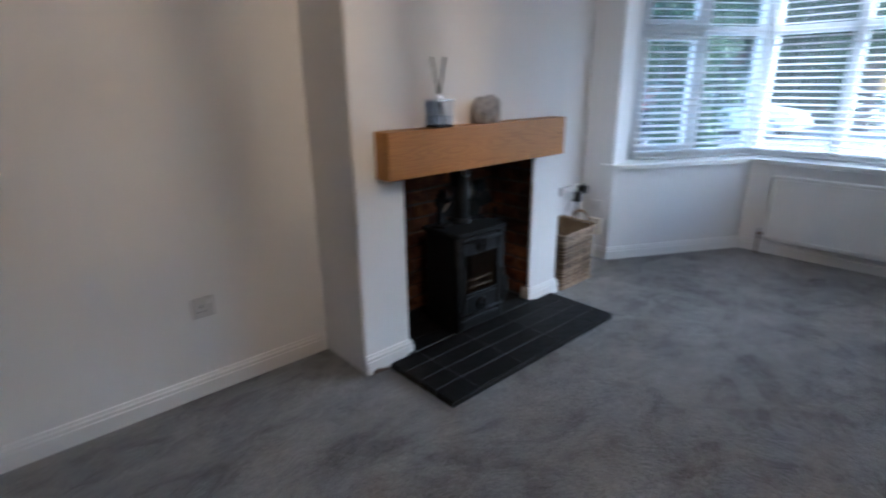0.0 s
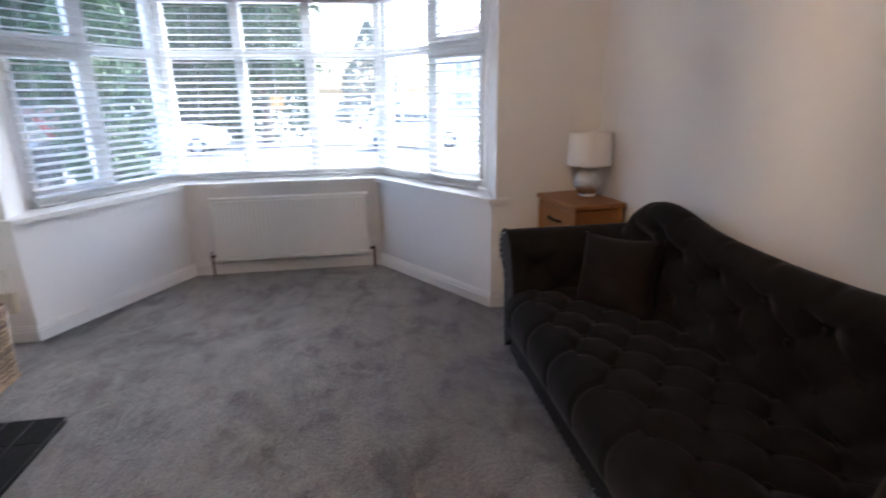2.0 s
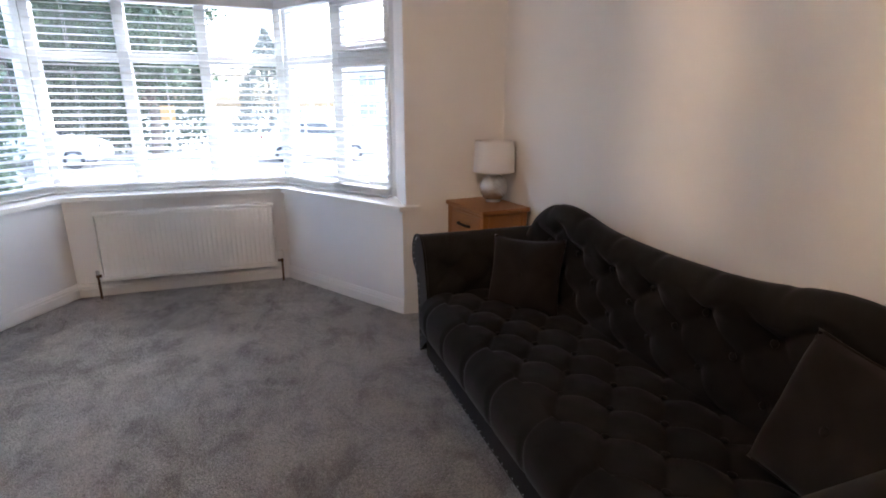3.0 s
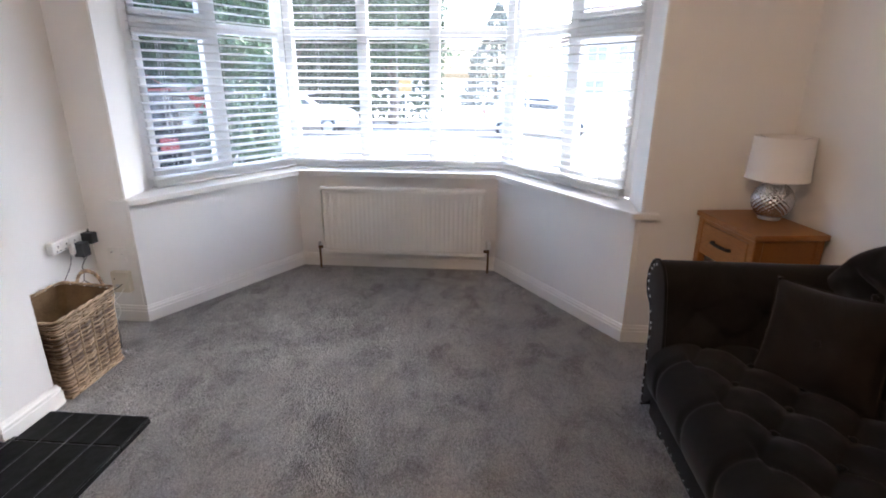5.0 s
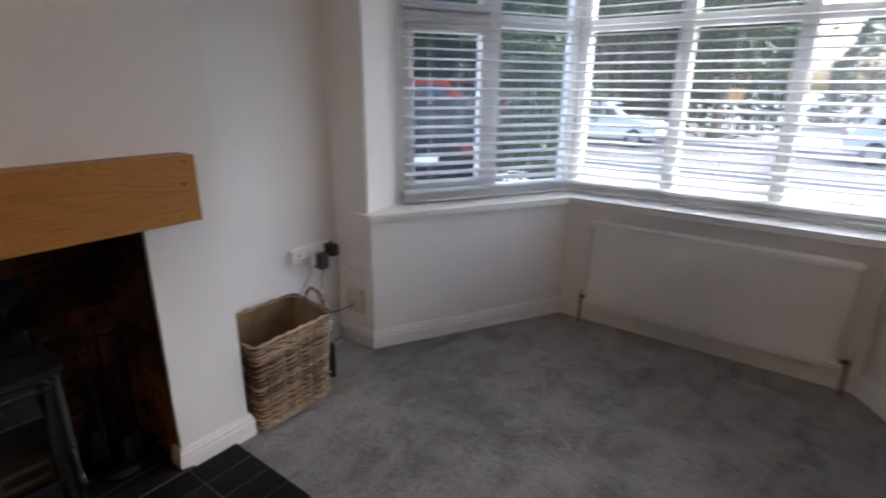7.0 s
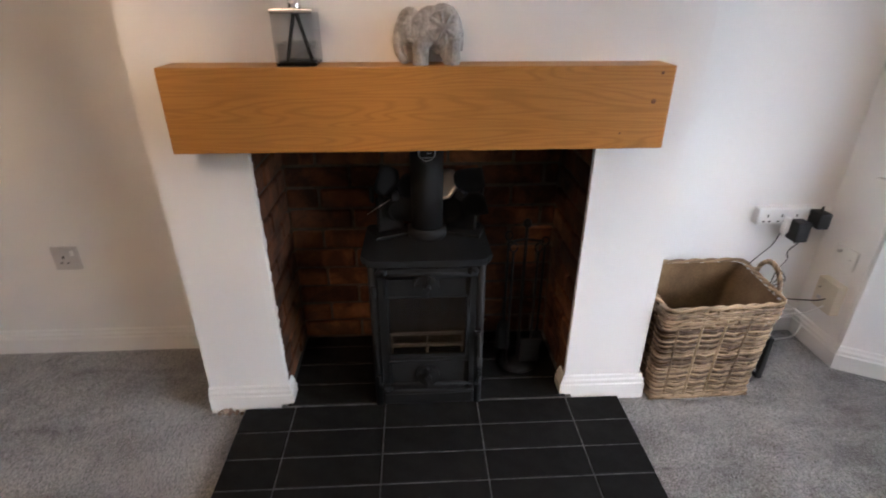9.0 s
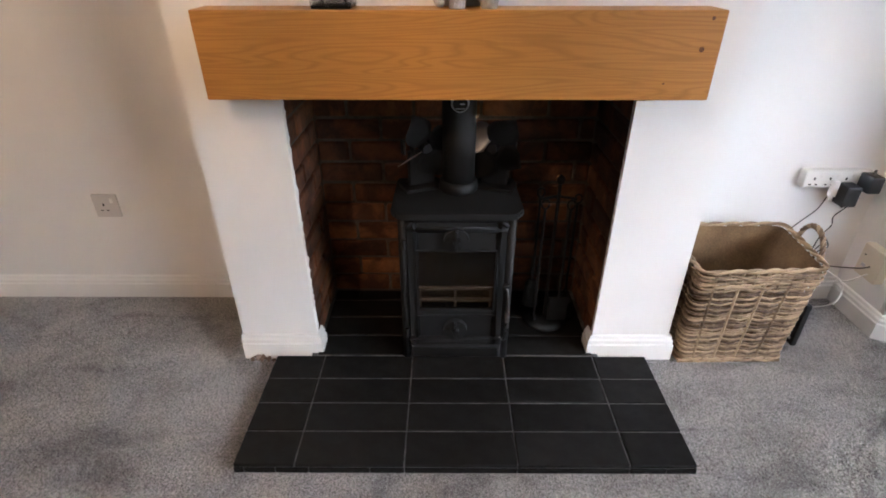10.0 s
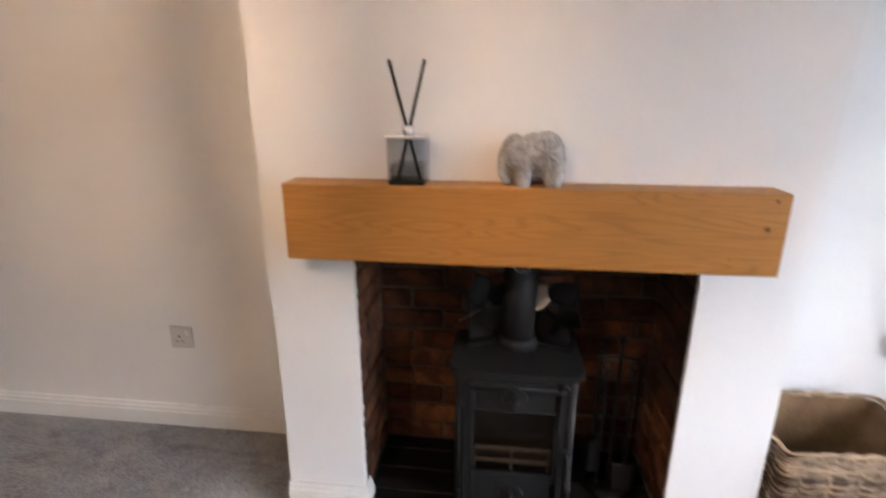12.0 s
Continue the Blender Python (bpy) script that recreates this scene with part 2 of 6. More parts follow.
ASH = surface("ash_brown_lining", (0.10, 0.08, 0.06), (0.24, 0.19, 0.145), 7, 60, 0.9)


# ---- building helpers ----
def place_of(ob):
    return place_of(ob.parent) @ ob.matrix_basis if ob.parent else ob.matrix_basis.copy()


def thing(name, label, category, m, group=""):
    """An Empty at the base of a thing, which its parts hang from."""
    ob = new(name)
    ob.empty_display_size = 0.1
    ob.matrix_basis = m
    return tagged(ob, label, category, group)


def part(name, bm, material, parent=None, label="", smooth=False, local=False):
    """Link a bmesh as one mesh object. Its coordinates are the world's, unless local."""
    if parent is not None and not local:
        bm.transform(place_of(parent).inverted())
    bmesh.ops.recalc_face_normals(bm, faces=bm.faces)
    me = bpy.data.meshes.new(name)
    bm.to_mesh(me)
    bm.free()
    me.materials.append(material)
    if smooth:
        me.polygons.foreach_set("use_smooth", [True] * len(me.polygons))
    ob = new(name, me)
    ob.parent = parent
    if label:
        ob["label"] = label
    return ob


def again(ob, m, parent=None):
    """Another object on the same mesh."""
    o = new(ob.name.split(".")[0], ob.data)
    o.matrix_basis = m
    o.parent = parent if parent is not None else ob.parent
    for key in ("label", "kind"):
        if key in ob:
            o[key] = ob[key]
    return o


def structure(ob, label="", category=""):
    return tagged(ob, label, category, kind="structure")


def box(bm, x0, x1, y0, y1, z0, z1, bevel=0.0, segs=2):
    m = Matrix.LocRotScale(((x0 + x1) / 2, (y0 + y1) / 2, (z0 + z1) / 2), None, (abs(x1 - x0), abs(y1 - y0), abs(z1 - z0)))
    vs = bmesh.ops.create_cube(bm, size=1, matrix=m)["verts"]
    if bevel:
        es = list({e for v in vs for e in v.link_edges})
        bmesh.ops.bevel(bm, geom=es, offset=bevel, segments=segs, affect="EDGES", profile=0.6)


def solid(*args, **kw):
    bm = bmesh.new()
    box(bm, *args, **kw)
    return bm


def prism(bm, poly, z0, z1, bevel=0.0):
    low, high = [bm.verts.new((x, y, z0)) for x, y in poly], [bm.verts.new((x, y, z1)) for x, y in poly]
    fs = [bm.faces.new(low[::-1]), bm.faces.new(high)]
    n = len(poly)
    fs += [bm.faces.new((low[i], low[(i + 1) % n], high[(i + 1) % n], high[i])) for i in range(n)]
    if bevel:
        es = list({e for f in fs for e in f.edges})
        bmesh.ops.bevel(bm, geom=es, offset=bevel, segments=2, affect="EDGES")


def prism_of(poly, z0, z1, bevel=0.0):
    bm = bmesh.new()
    prism(bm, poly, z0, z1, bevel)
    return bm


def cylinder(bm, p0, p1, r0, r1=None, n=24, caps=True):
    p0, p1 = Vector(p0), Vector(p1)
    r1 = r0 if r1 is None else r1
    q = (p1 - p0).to_track_quat("Z", "Y").to_matrix()
    rings = []
    for p, r in ((p0, r0), (p1, r1)):
        rings.append([bm.verts.new(p + q @ Vector((r * math.cos(2 * math.pi * i / n), r * math.sin(2 * math.pi * i / n), 0))) for i in range(n)])
    for i in range(n):
        bm.faces.new((rings[0][i], rings[0][(i + 1) % n], rings[1][(i + 1) % n], rings[1][i]))
    if caps:
        bm.faces.new(rings[0][::-1]), bm.faces.new(rings[1])


def rod(*args, **kw):
    bm = bmesh.new()
    cylinder(bm, *args, **kw)
    return bm


def tube(bm, pts, r, n=8, closed=False, taper=None):
    pts = [Vector(p) for p in pts]
    rings, k = [], len(pts)
    up = Vector((0, 0, 1))
    for i, p in enumerate(pts):
        a, b = (pts[i - 1], pts[(i + 1) % k]) if closed else (pts[max(i - 1, 0)], pts[min(i + 1, k - 1)])
        d = (b - a).normalized()
        side = d.cross(up)
        side = side.normalized() if side.length > 1e-3 else Vector((1, 0, 0))
        over = side.cross(d)
        rr = r * (taper(i / max(k - 1, 1)) if taper else 1)
        rings.append([bm.verts.new(p + rr * (math.cos(2 * math.pi * j / n) * side + math.sin(2 * math.pi * j / n) * over)) for j in range(n)])
    for i in range(k if closed else k - 1):
        r0, r1 = rings[i], rings[(i + 1) % k]
        for j in range(n):
            bm.faces.new((r0[j], r0[(j + 1) % n], r1[(j + 1) % n], r1[j]))
    if not closed:
        bm.faces.new(rings[0][::-1]), bm.faces.new(rings[-1])


def pipe(pts, r, n=8, closed=False, taper=None):
    bm = bmesh.new()
    tube(bm, pts, r, n, closed, taper)
    return bm


def curve_points(ctrl, steps=8):
    """A smooth line through the points given."""
    c = [Vector(p) for p in ctrl]
    c = [2 * c[0] - c[1], *c, 2 * c[-1] - c[-2]]
    out = []
    for i in range(1, len(c) - 2):
        for s in range(steps):
            u = s / steps
            out.append(0.5 * (2 * c[i] + (c[i + 1] - c[i - 1]) * u + (2 * c[i - 1] - 5 * c[i] + 4 * c[i + 1] - c[i + 2]) * u * u + (3 * c[i] - c[i - 1] - 3 * c[i + 1] + c[i + 2]) * u**3))
    return out + [c[-2]]


def lathe(bm, profile, n=32, centre=(0, 0, 0)):
    c = Vector(centre)
    rings = [[bm.verts.new(c + Vector((r * math.cos(2 * math.pi * i / n), r * math.sin(2 * math.pi * i / n), z))) for i in range(n)] for r, z in profile]
    for a, b in zip(rings, rings[1:]):
        for i in range(n):
            bm.faces.new((a[i], a[(i + 1) % n], b[(i + 1) % n], b[i]))
    bm.faces.new(rings[0][::-1]), bm.faces.new(rings[-1])


def turned(profile, n=32, centre=(0, 0, 0)):
    bm = bmesh.new()
    lathe(bm, profile, n, centre)
    return bm


def sheet(nu, nv, f, wrap=False):
    """A grid of nu by nv cells, shaped by f(u, v) with u and v from 0 to 1."""
    bm = bmesh.new()
    vs = [[bm.verts.new(f(i / nu, j / nv)) for j in range(nv + 1)] for i in range(nu + 1)]
    for i in range(nu):
        for j in range(nv):
            bm.faces.new((vs[i][j], vs[i + 1][j], vs[i + 1][j + 1], vs[i][j + 1]))
    return bm


SKIRT = [(0.0, 0.0), (0.016, 0.0), (0.016, 0.062), (0.012, 0.066), (0.0125, 0.078), (0.008, 0.084), (0.006, 0.094), (0.0, 0.097)]


def skirting(path, side=1, profile=SKIRT):
    """A moulding along a wall; side: 1 where the room lies to the left of the way."""
    bm = bmesh.new()
    pts = [Vector(p) for p in path]
    rings = []
    for i, p in enumerate(pts):
        ns = []
        for a, b in ((i - 1, i), (i, i + 1)):
            if 0 <= a and b < len(pts):
                d = (pts[b] - pts[a]).normalized()
                ns.append(Vector((-d.y, d.x)) * side)
        n = ns[0] if len(ns) == 1 else (ns[0] + ns[1]) / (1 + ns[0].dot(ns[1]))
        rings.append([bm.verts.new((p.x + n.x * d, p.y + n.y * d, z)) for d, z in profile])
    k = len(profile)
    for a, b in zip(rings, rings[1:]):
        for j in range(k):
            bm.faces.new((a[j], a[(j + 1) % k], b[(j + 1) % k], b[j]))
    bm.faces.new(rings[0]), bm.faces.new(rings[-1])
    return bm


# ---- the room: floor, walls, ceiling ----
WEST, EAST, SOUTH, NORTH, CEILING = -2.26, 1.32, -2.4, 3.66, 2.42
FACE, B0, B1 = -1.90, 1.415, 2.86          # chimney breast
O0, O1, OTOP = 1.647, 2.6235, 0.892           # its opening
A, B, C, D = (-2.01, NORTH), (-1.445, 4.68), (-0.01, 4.68), (0.65, NORTH)   # bay, inside
L0, L1, R1, R0 = (-2.075, 3.93), (-1.535, 4.885), (0.07, 4.885), (0.70, 3.95)  # window frames, inside
SILL, HEAD = 0.715, 2.03

floor = prism_of([(WEST - 0.1, SOUTH - 0.1), (EAST + 0.1, SOUTH - 0.1), (EAST + 0.1, NORTH + 0.01), (D[0] + 0.12, NORTH + 0.05), (C[0] + 0.1, 4.75), (B[0] - 0.1, 4.75), (A[0] - 0.12, NORTH + 0.05), (WEST - 0.1, NORTH + 0.01)], -0.12, 0.0)
structure(part("floor", floor, CARPET), "grey plush carpet with brushed nap marks", "carpet")
structure(part("ceiling", solid(WEST - 0.3, EAST + 0.3, SOUTH - 0.3, 5.1, CEILING, CEILING + 0.15), CEIL), "plain white plaster ceiling", "ceiling")
structure(part("wall_west", solid(WEST - 0.3, WEST, SOUTH - 0.25, NORTH, -0.1, CEILING), WHITE_WALL), "white painted plaster wall of the alcoves", "wall")
structure(part("wall_east", solid(EAST, EAST + 0.25, SOUTH - 0.25, NORTH, -0.1, CEILING), WHITE_WALL), "white painted plaster wall behind the sofa", "wall")
# Out of view: painted dark so less light bounces back to the alcove.
structure(part("wall_south", solid(WEST, EAST, SOUTH - 0.25, SOUTH, -0.1, CEILING), BOUNCE_CUT_GREY), "unseen rear plaster wall, kept dark grey to cut bounced light", "wall")
pier_w = [(WEST - 0.3, NORTH), (A[0] - 0.014, NORTH), (L0[0] + 0.012, L0[1]), (L0[0] - 0.05, L0[1] + 0.12), (WEST - 0.3, 4.05)]
pier_e = [(EAST + 0.25, NORTH), (EAST + 0.25, 4.05), (R0[0] + 0.05, R0[1] + 0.12), (R0[0] - 0.012, R0[1]), (D[0] + 0.022, NORTH)]
structure(part("wall_north_west", prism_of(pier_w, -0.1, CEILING, 0.006), WHITE_WALL), "white plaster pier with deep window reveal", "wall")
structure(part("wall_north_east", prism_of(pier_e, -0.1, CEILING, 0.006), WHITE_WALL), "white plaster pier with deep window reveal", "wall")
bay = [("wall_bay_west", [(A[0] - 0.05, NORTH + 0.009), A, B, (B[0] - 0.16, B[1] + 0.29), (A[0] - 0.3, A[1] + 0.17)]), ("wall_bay_north", [B, C, (C[0] + 0.16, C[1] + 0.29), (B[0] - 0.16, B[1] + 0.29)]), ("wall_bay_east", [C, D, (D[0] + 0.05, NORTH + 0.009), (D[0] + 0.3, D[1] + 0.17), (C[0] + 0.16, C[1] + 0.29)])]
for name, poly in bay:
    structure(part(name, prism_of(poly, -0.1, SILL - 0.034), WHITE_WALL), "white plaster wall below the bay window", "wall")
heads = [("lintel_west", L0, L1), ("lintel_north", L1, R1), ("lintel_east", R1, R0)]
for name, p, q in heads:
    d = (Vector(q) - Vector(p)).normalized()
    n = Vector((-d.y, d.x))
    poly = [p, q, tuple(Vector(q) + 0.16 * n), tuple(Vector(p) + 0.16 * n)]
    structure(part(name, prism_of(poly, HEAD, CEILING), WHITE_WALL), "white plaster above the window", "wall")

# chimney breast with its opening
bm = bmesh.new()
outline = [(B0, -0.02), (O0, -0.02), (O0, OTOP), (O1, OTOP), (O1, -0.02), (B1, -0.02), (B1, CEILING), (B0, CEILING)]
front, back = [bm.verts.new((FACE, y, z)) for y, z in outline], [bm.verts.new((WEST, y, z)) for y, z in outline]
bm.faces.new(front), bm.faces.new(back[::-1])
for i in range(8):
    bm.faces.new((front[i], front[(i + 1) % 8], back[(i + 1) % 8], back[i]))
es = [e for e in bm.edges if abs(e.verts[0].co.x - e.verts[1].co.x) < 1e-4 and abs(e.verts[0].co.x - FACE) < 1e-4 and abs(e.verts[0].co.z - e.verts[1].co.z) > 0.1 and min(abs(e.verts[0].co.y - B0), abs(e.verts[0].co.y - B1)) < 1e-3]
bmesh.ops.bevel(bm, geom=es, offset=0.006, segments=2, affect="EDGES")
structure(part("chimney_breast", bm, WHITE_WALL), "white painted chimney breast with a square fireplace opening", "chimney breast")

# skirting boards
boards = [
    [(WEST, SOUTH), (WEST, B0)],
    [(FACE, B0), (FACE, O0 + 0.0245), (FACE - 0.05, O0 + 0.0245)],
    [(FACE - 0.05, O1 - 0.0245), (FACE, O1 - 0.0245), (FACE, B1), (WEST, B1), (WEST, NORTH), A, B, C, D, (EAST, NORTH), (EAST, SOUTH), (WEST, SOUTH)],
]
for p in boards:
    structure(part("baseboard", skirting(p, -1), GLOSS), "white gloss moulded skirting board", "skirting board")

# window sill: one board round the bay
nose = 0.035
sill_poly = [(-2.105, NORTH - nose), (A[0] + 0.028, NORTH - nose), (B[0] + 0.022, B[1] - nose), (C[0] - 0.022, C[1] - nose), (D[0] - 0.028, D[1] - nose), (0.755, NORTH - nose), (0.755, NORTH - 0.002), (D[0] + 0.0, NORTH - 0.002), (R0[0] - 0.005, R0[1] + 0.01), (R1[0], R1[1] + 0.02), (L1[0], L1[1] + 0.02), (L0[0] + 0.005, L0[1] + 0.01), (A[0], NORTH - 0.002), (-2.105, NORTH - 0.002)]
structure(part("window_sill", prism_of(sill_poly, SILL - 0.034, SILL, 0.004), GLOSS), "white gloss painted window board round the bay", "window sill")


# ---- bay windows with blinds ----
def window(name, p, q, fractions, casements, openers):
    """A white frame between two plan points, split at the fractions given; casements and openers: panes with a sash of their own."""
    p, q = Vector((*p, 0)), Vector((*q, 0))
    d = (q - p).normalized()
    n = Vector((-d.y, d.x, 0))
    width, z0, z1, tr = (q - p).length, SILL + 0.002, HEAD, 1.625
    m = Matrix((( d.x, n.x, 0, p.x), (d.y, n.y, 0, p.y), (0, 0, 1, 0), (0, 0, 0, 1)))
    w = new(name)
    w.matrix_basis = m
    structure(w, "white plastic bay window with top lights", "window")
    cuts = [0.0, *[f * width for f in fractions], width]
    bm = bmesh.new()
    for a0, a1, c0, c1 in ((0, width, z0, z0 + 0.055), (0, width, z1 - 0.05, z1), (0, 0.055, z0 + 0.055, z1 - 0.05), (width - 0.055, width, z0 + 0.055, z1 - 0.05)):
        box(bm, a0, a1, 0.0, 0.065, c0, c1, 0.004, 1)
    part("window_frame", bm, UPVC, w, local=True)
    for a in cuts[1:-1]:
        part("mullion", solid(a - 0.036, a + 0.036, 0.002, 0.063, z0 + 0.055, z1 - 0.05, bevel=0.004, segs=1), UPVC, w, local=True)
    for i, (a0, a1) in enumerate(zip(cuts, cuts[1:])):
        e0, e1 = a0 + (0.055 if i == 0 else 0.036), a1 - (0.055 if i == len(cuts) - 2 else 0.036)
        part("transom", solid(e0, e1, 0.003, 0.062, tr - 0.03, tr + 0.03, bevel=0.004, segs=1), UPVC, w, local=True)
        for low, high, sash in ((z0 + 0.055, tr - 0.03, i in casements), (tr + 0.03, z1 - 0.05, i in openers)):
            s = 0.0
            if sash:
                s = 0.042
                bm = bmesh.new()
                for b0, b1, c0, c1 in ((e0, e1, low, low + s), (e0, e1, high - s, high), (e0, e0 + s, low + s, high - s), (e1 - s, e1, low + s, high - s)):
                    box(bm, b0 + 0.001, b1 - 0.001, -0.008, 0.05, c0 + 0.001, c1 - 0.001, 0.005, 1)
                part("sash", bm, UPVC, w, local=True)
                bm = solid((e0 + e1) / 2 - 0.05, (e0 + e1) / 2 + 0.05, -0.03, -0.018, low + 0.012, low + 0.028, bevel=0.004)
                box(bm, (e0 + e1) / 2 - 0.012, (e0 + e1) / 2 + 0.012, -0.019, -0.007, low + 0.008, low + 0.034, 0.003)
                part("window_handle", bm, UPVC, w, local=True)
            pane = part("pane", solid(e0 + s, e1 - s, 0.028, 0.032, low + s, high - s), PANE, w, local=True)
            pane.visible_shadow = False
    return m, width


def blind(m, u0, u1, pitch=0.0465):
    """A Venetian blind let down in front of a window: headrail, slats, bottom rail and ladder cords."""
    t = thing("venetian_blind", "white slatted Venetian blind, let down with open slats", "blind", m @ pose(u0, -0.055, SILL), "blinds of the bay window")
    w = u1 - u0
    top = HEAD - SILL - 0.055
    part("headrail", solid(0, w, -0.028, 0.028, top, top + 0.05, bevel=0.004, segs=1), SLAT, t, local=True)
    part("bottom_rail", solid(0.002, w - 0.002, -0.026, 0.026, 0.006, 0.024, bevel=0.004, segs=1), SLAT, t, local=True)
    bm = bmesh.new()
    ring = [(-0.025, -0.0006), (-0.0125, 0.0018), (0, 0.0026), (0.0125, 0.0018), (0.025, -0.0006)]
    ring = ring + [(y, z + 0.0028) for y, z in ring[::-1]]
    ends = [[bm.verts.new((x, y, z)) for y, z in ring] for x in (0.002, w - 0.002)]
    for j in range(len(ring)):
        bm.faces.new((ends[0][j], ends[0][(j + 1) % len(ring)], ends[1][(j + 1) % len(ring)], ends[1][j]))
    bm.faces.new(ends[0]), bm.faces.new(ends[1])
    first = part("slat", bm, SLAT, t, local=True)
    zs = [0.034, 0.046, 0.062] + [0.062 + pitch * (i + 1) for i in range(int((top - 0.08) / pitch))]
    rng = random.Random(len(zs) + int(w * 100))
    for i, z in enumerate(zs):
        tilt = pose(0, 0, z, 12 + rng.uniform(-1.5, 1.5), rng.uniform(-0.12, 0.12), 0)
        if i == 0:
            first.matrix_basis = tilt
        else:
            again(first, tilt)
    for f in (0.14, 0.5, 0.86):
        for y in (-0.0265, 0.0265):
            part("ladder_cord", rod((w * f, y, 0.02), (w * f, y, top), 0.0011, n=5), SLAT, t, local=True)
    return t


m1, w1 = window("window_1", L0, L1, [0.5], (0,), (0,))
m2, w2 = window("window_2", L1, R1, [0.345, 0.66], (), ())
m3, w3 = window("window_3", R1, R0, [0.5], (1,), (1,))
blind(m1, 0.02, w1 - 0.035)
blind(m2, 0.035, w2 - 0.035)
blind(m3, 0.035, w3 - 0.02)
cord = pipe([(-1.93, 4.02, 1.95), (-1.93, 4.02, 1.25)], 0.0012, 5)
cordthing = thing("blind_pull_cord", "thin white pull cord hanging beside the blind", "cord", pose(-1.93, 4.02, 1.2))
part("cord", cord, SLAT, cordthing)
part("acorn", turned([(0.001, 1.215), (0.006, 1.222), (0.005, 1.24), (0.0015, 1.252)], 10, (-1.93, 4.02, 0)), SLAT, cordthing)


# ---- radiator ----
def radiator():
    x0, x1, z0, z1, yf = -1.255, -0.10, 0.135, 0.612, 4.578
    t = thing("radiator", "white ribbed steel panel radiator below the bay window", "radiator", pose((x0 + x1) / 2, 4.64, z0))
    ribs = 35

    def face(u, v):
        x = x0 + 0.012 + (x1 - x0 - 0.024) * u
        k = abs(math.sin(math.pi * u * ribs)) ** 0.5
        inset = min(1.0, v * 16, (1 - v) * 16)
        return Vector((x, yf + 0.004 + 0.005 * (1 - k) * max(0, min(1, inset * 1.4 - 0.4)), z0 + 0.004 + (z1 - z0 - 0.03) * v))

    part("front_panel", sheet(ribs * 6, 24, face), RAD, t, smooth=True)
    part("back_panel", solid(x0 + 0.01, x1 - 0.01, yf + 0.016, yf + 0.05, z0, z1 - 0.03, bevel=0.004, segs=1), RAD, t)
    bm = solid(x0, x1, yf, yf + 0.012, z1 - 0.024, z1, bevel=0.004)
    box(bm, x0, x1, yf + 0.046, yf + 0.056, z1 - 0.024, z1, 0.003)
    for i in range(46):
        x = x0 + 0.02 + (x1 - x0 - 0.04) * i / 45
        box(bm, x - 0.004, x + 0.004, yf + 0.01, yf + 0.048, z1 - 0.006, z1 - 0.002)
    part("top_grille", bm, RAD, t)
    part("bottom_rim", solid(x0, x1, yf - 0.001, yf + 0.014, z0 - 0.004, z0 + 0.026, bevel=0.005), RAD, t)
    for x, s in ((x0, -1), (x1, 1)):
        part("side_panel", solid(x - 0.004, x + 0.004, yf + 0.003, yf + 0.056, z0, z1 - 0.003, bevel=0.002, segs=1), RAD, t)
        valve = part("valve", rod((x, yf + 0.03, z0 + 0.03), (x + s * 0.045, yf + 0.03, z0 + 0.03), 0.011, n=14), BRONZE, t)
        part("pipe", rod((x + s * 0.035, yf + 0.03, 0.0), (x + s * 0.035, yf + 0.03, z0 + 0.05), 0.0078, n=14), BRONZE, t)
        if s > 0:
            part("valve_head", turned([(0.008, 0.0), (0.017, 0.004), (0.0175, 0.04), (0.014, 0.06), (0.009, 0.066)], 18, (x + 0.035, yf + 0.03, z0 + 0.045)), WHITE_PLASTIC, valve, smooth=True)
        else:
            part("valve_cap", turned([(0.008, 0.0), (0.011, 0.004), (0.011, 0.026), (0.007, 0.03)], 14, (x - 0.035, yf + 0.03, z0 + 0.04)), STEEL, valve)
    for x in (x0 + 0.2, x1 - 0.2):
        part("bracket", solid(x - 0.015, x + 0.015, yf + 0.05, 4.681, z0 + 0.1, z1 - 0.1), RAD, t)


radiator()


# ---- fireplace ----
hearth = thing("hearth", "low black slate tiled hearth with grey joints", "hearth", pose(-1.66, 2.15, 0))
HT = 0.03
bm = solid(-1.868, -1.4425, 1.538, 2.774, -0.002, HT - 0.003, bevel=0.001)
box(bm, -2.258, -1.868, O0 + 0.002, O1 - 0.002, -0.002, HT - 0.0035)
part("bed", bm, GROUT, hearth, "grey grout bed")
row_x = [-1.438, -1.553, -1.659, -1.762, -1.868]
col_y = [1.532, 1.697, 1.993, 2.298, 2.60, 2.78]
tile_shapes = {}


def tile(x0, x1, y0, y1):
    key = (round(abs(x1 - x0), 3), round(y1 - y0, 3))
    m = pose((x0 + x1) / 2, (y0 + y1) / 2, HT - 0.012)
    local_m = place_of(hearth).inverted() @ m
    if key not in tile_shapes:
        bm = solid(-key[0] / 2, key[0] / 2, -key[1] / 2, key[1] / 2, 0.0, 0.012, bevel=0.0022, segs=1)
        tile_shapes[key] = part("tile", bm, SLATE, hearth, local=True)
        tile_shapes[key].matrix_basis = local_m
    else:
        again(tile_shapes[key], local_m)


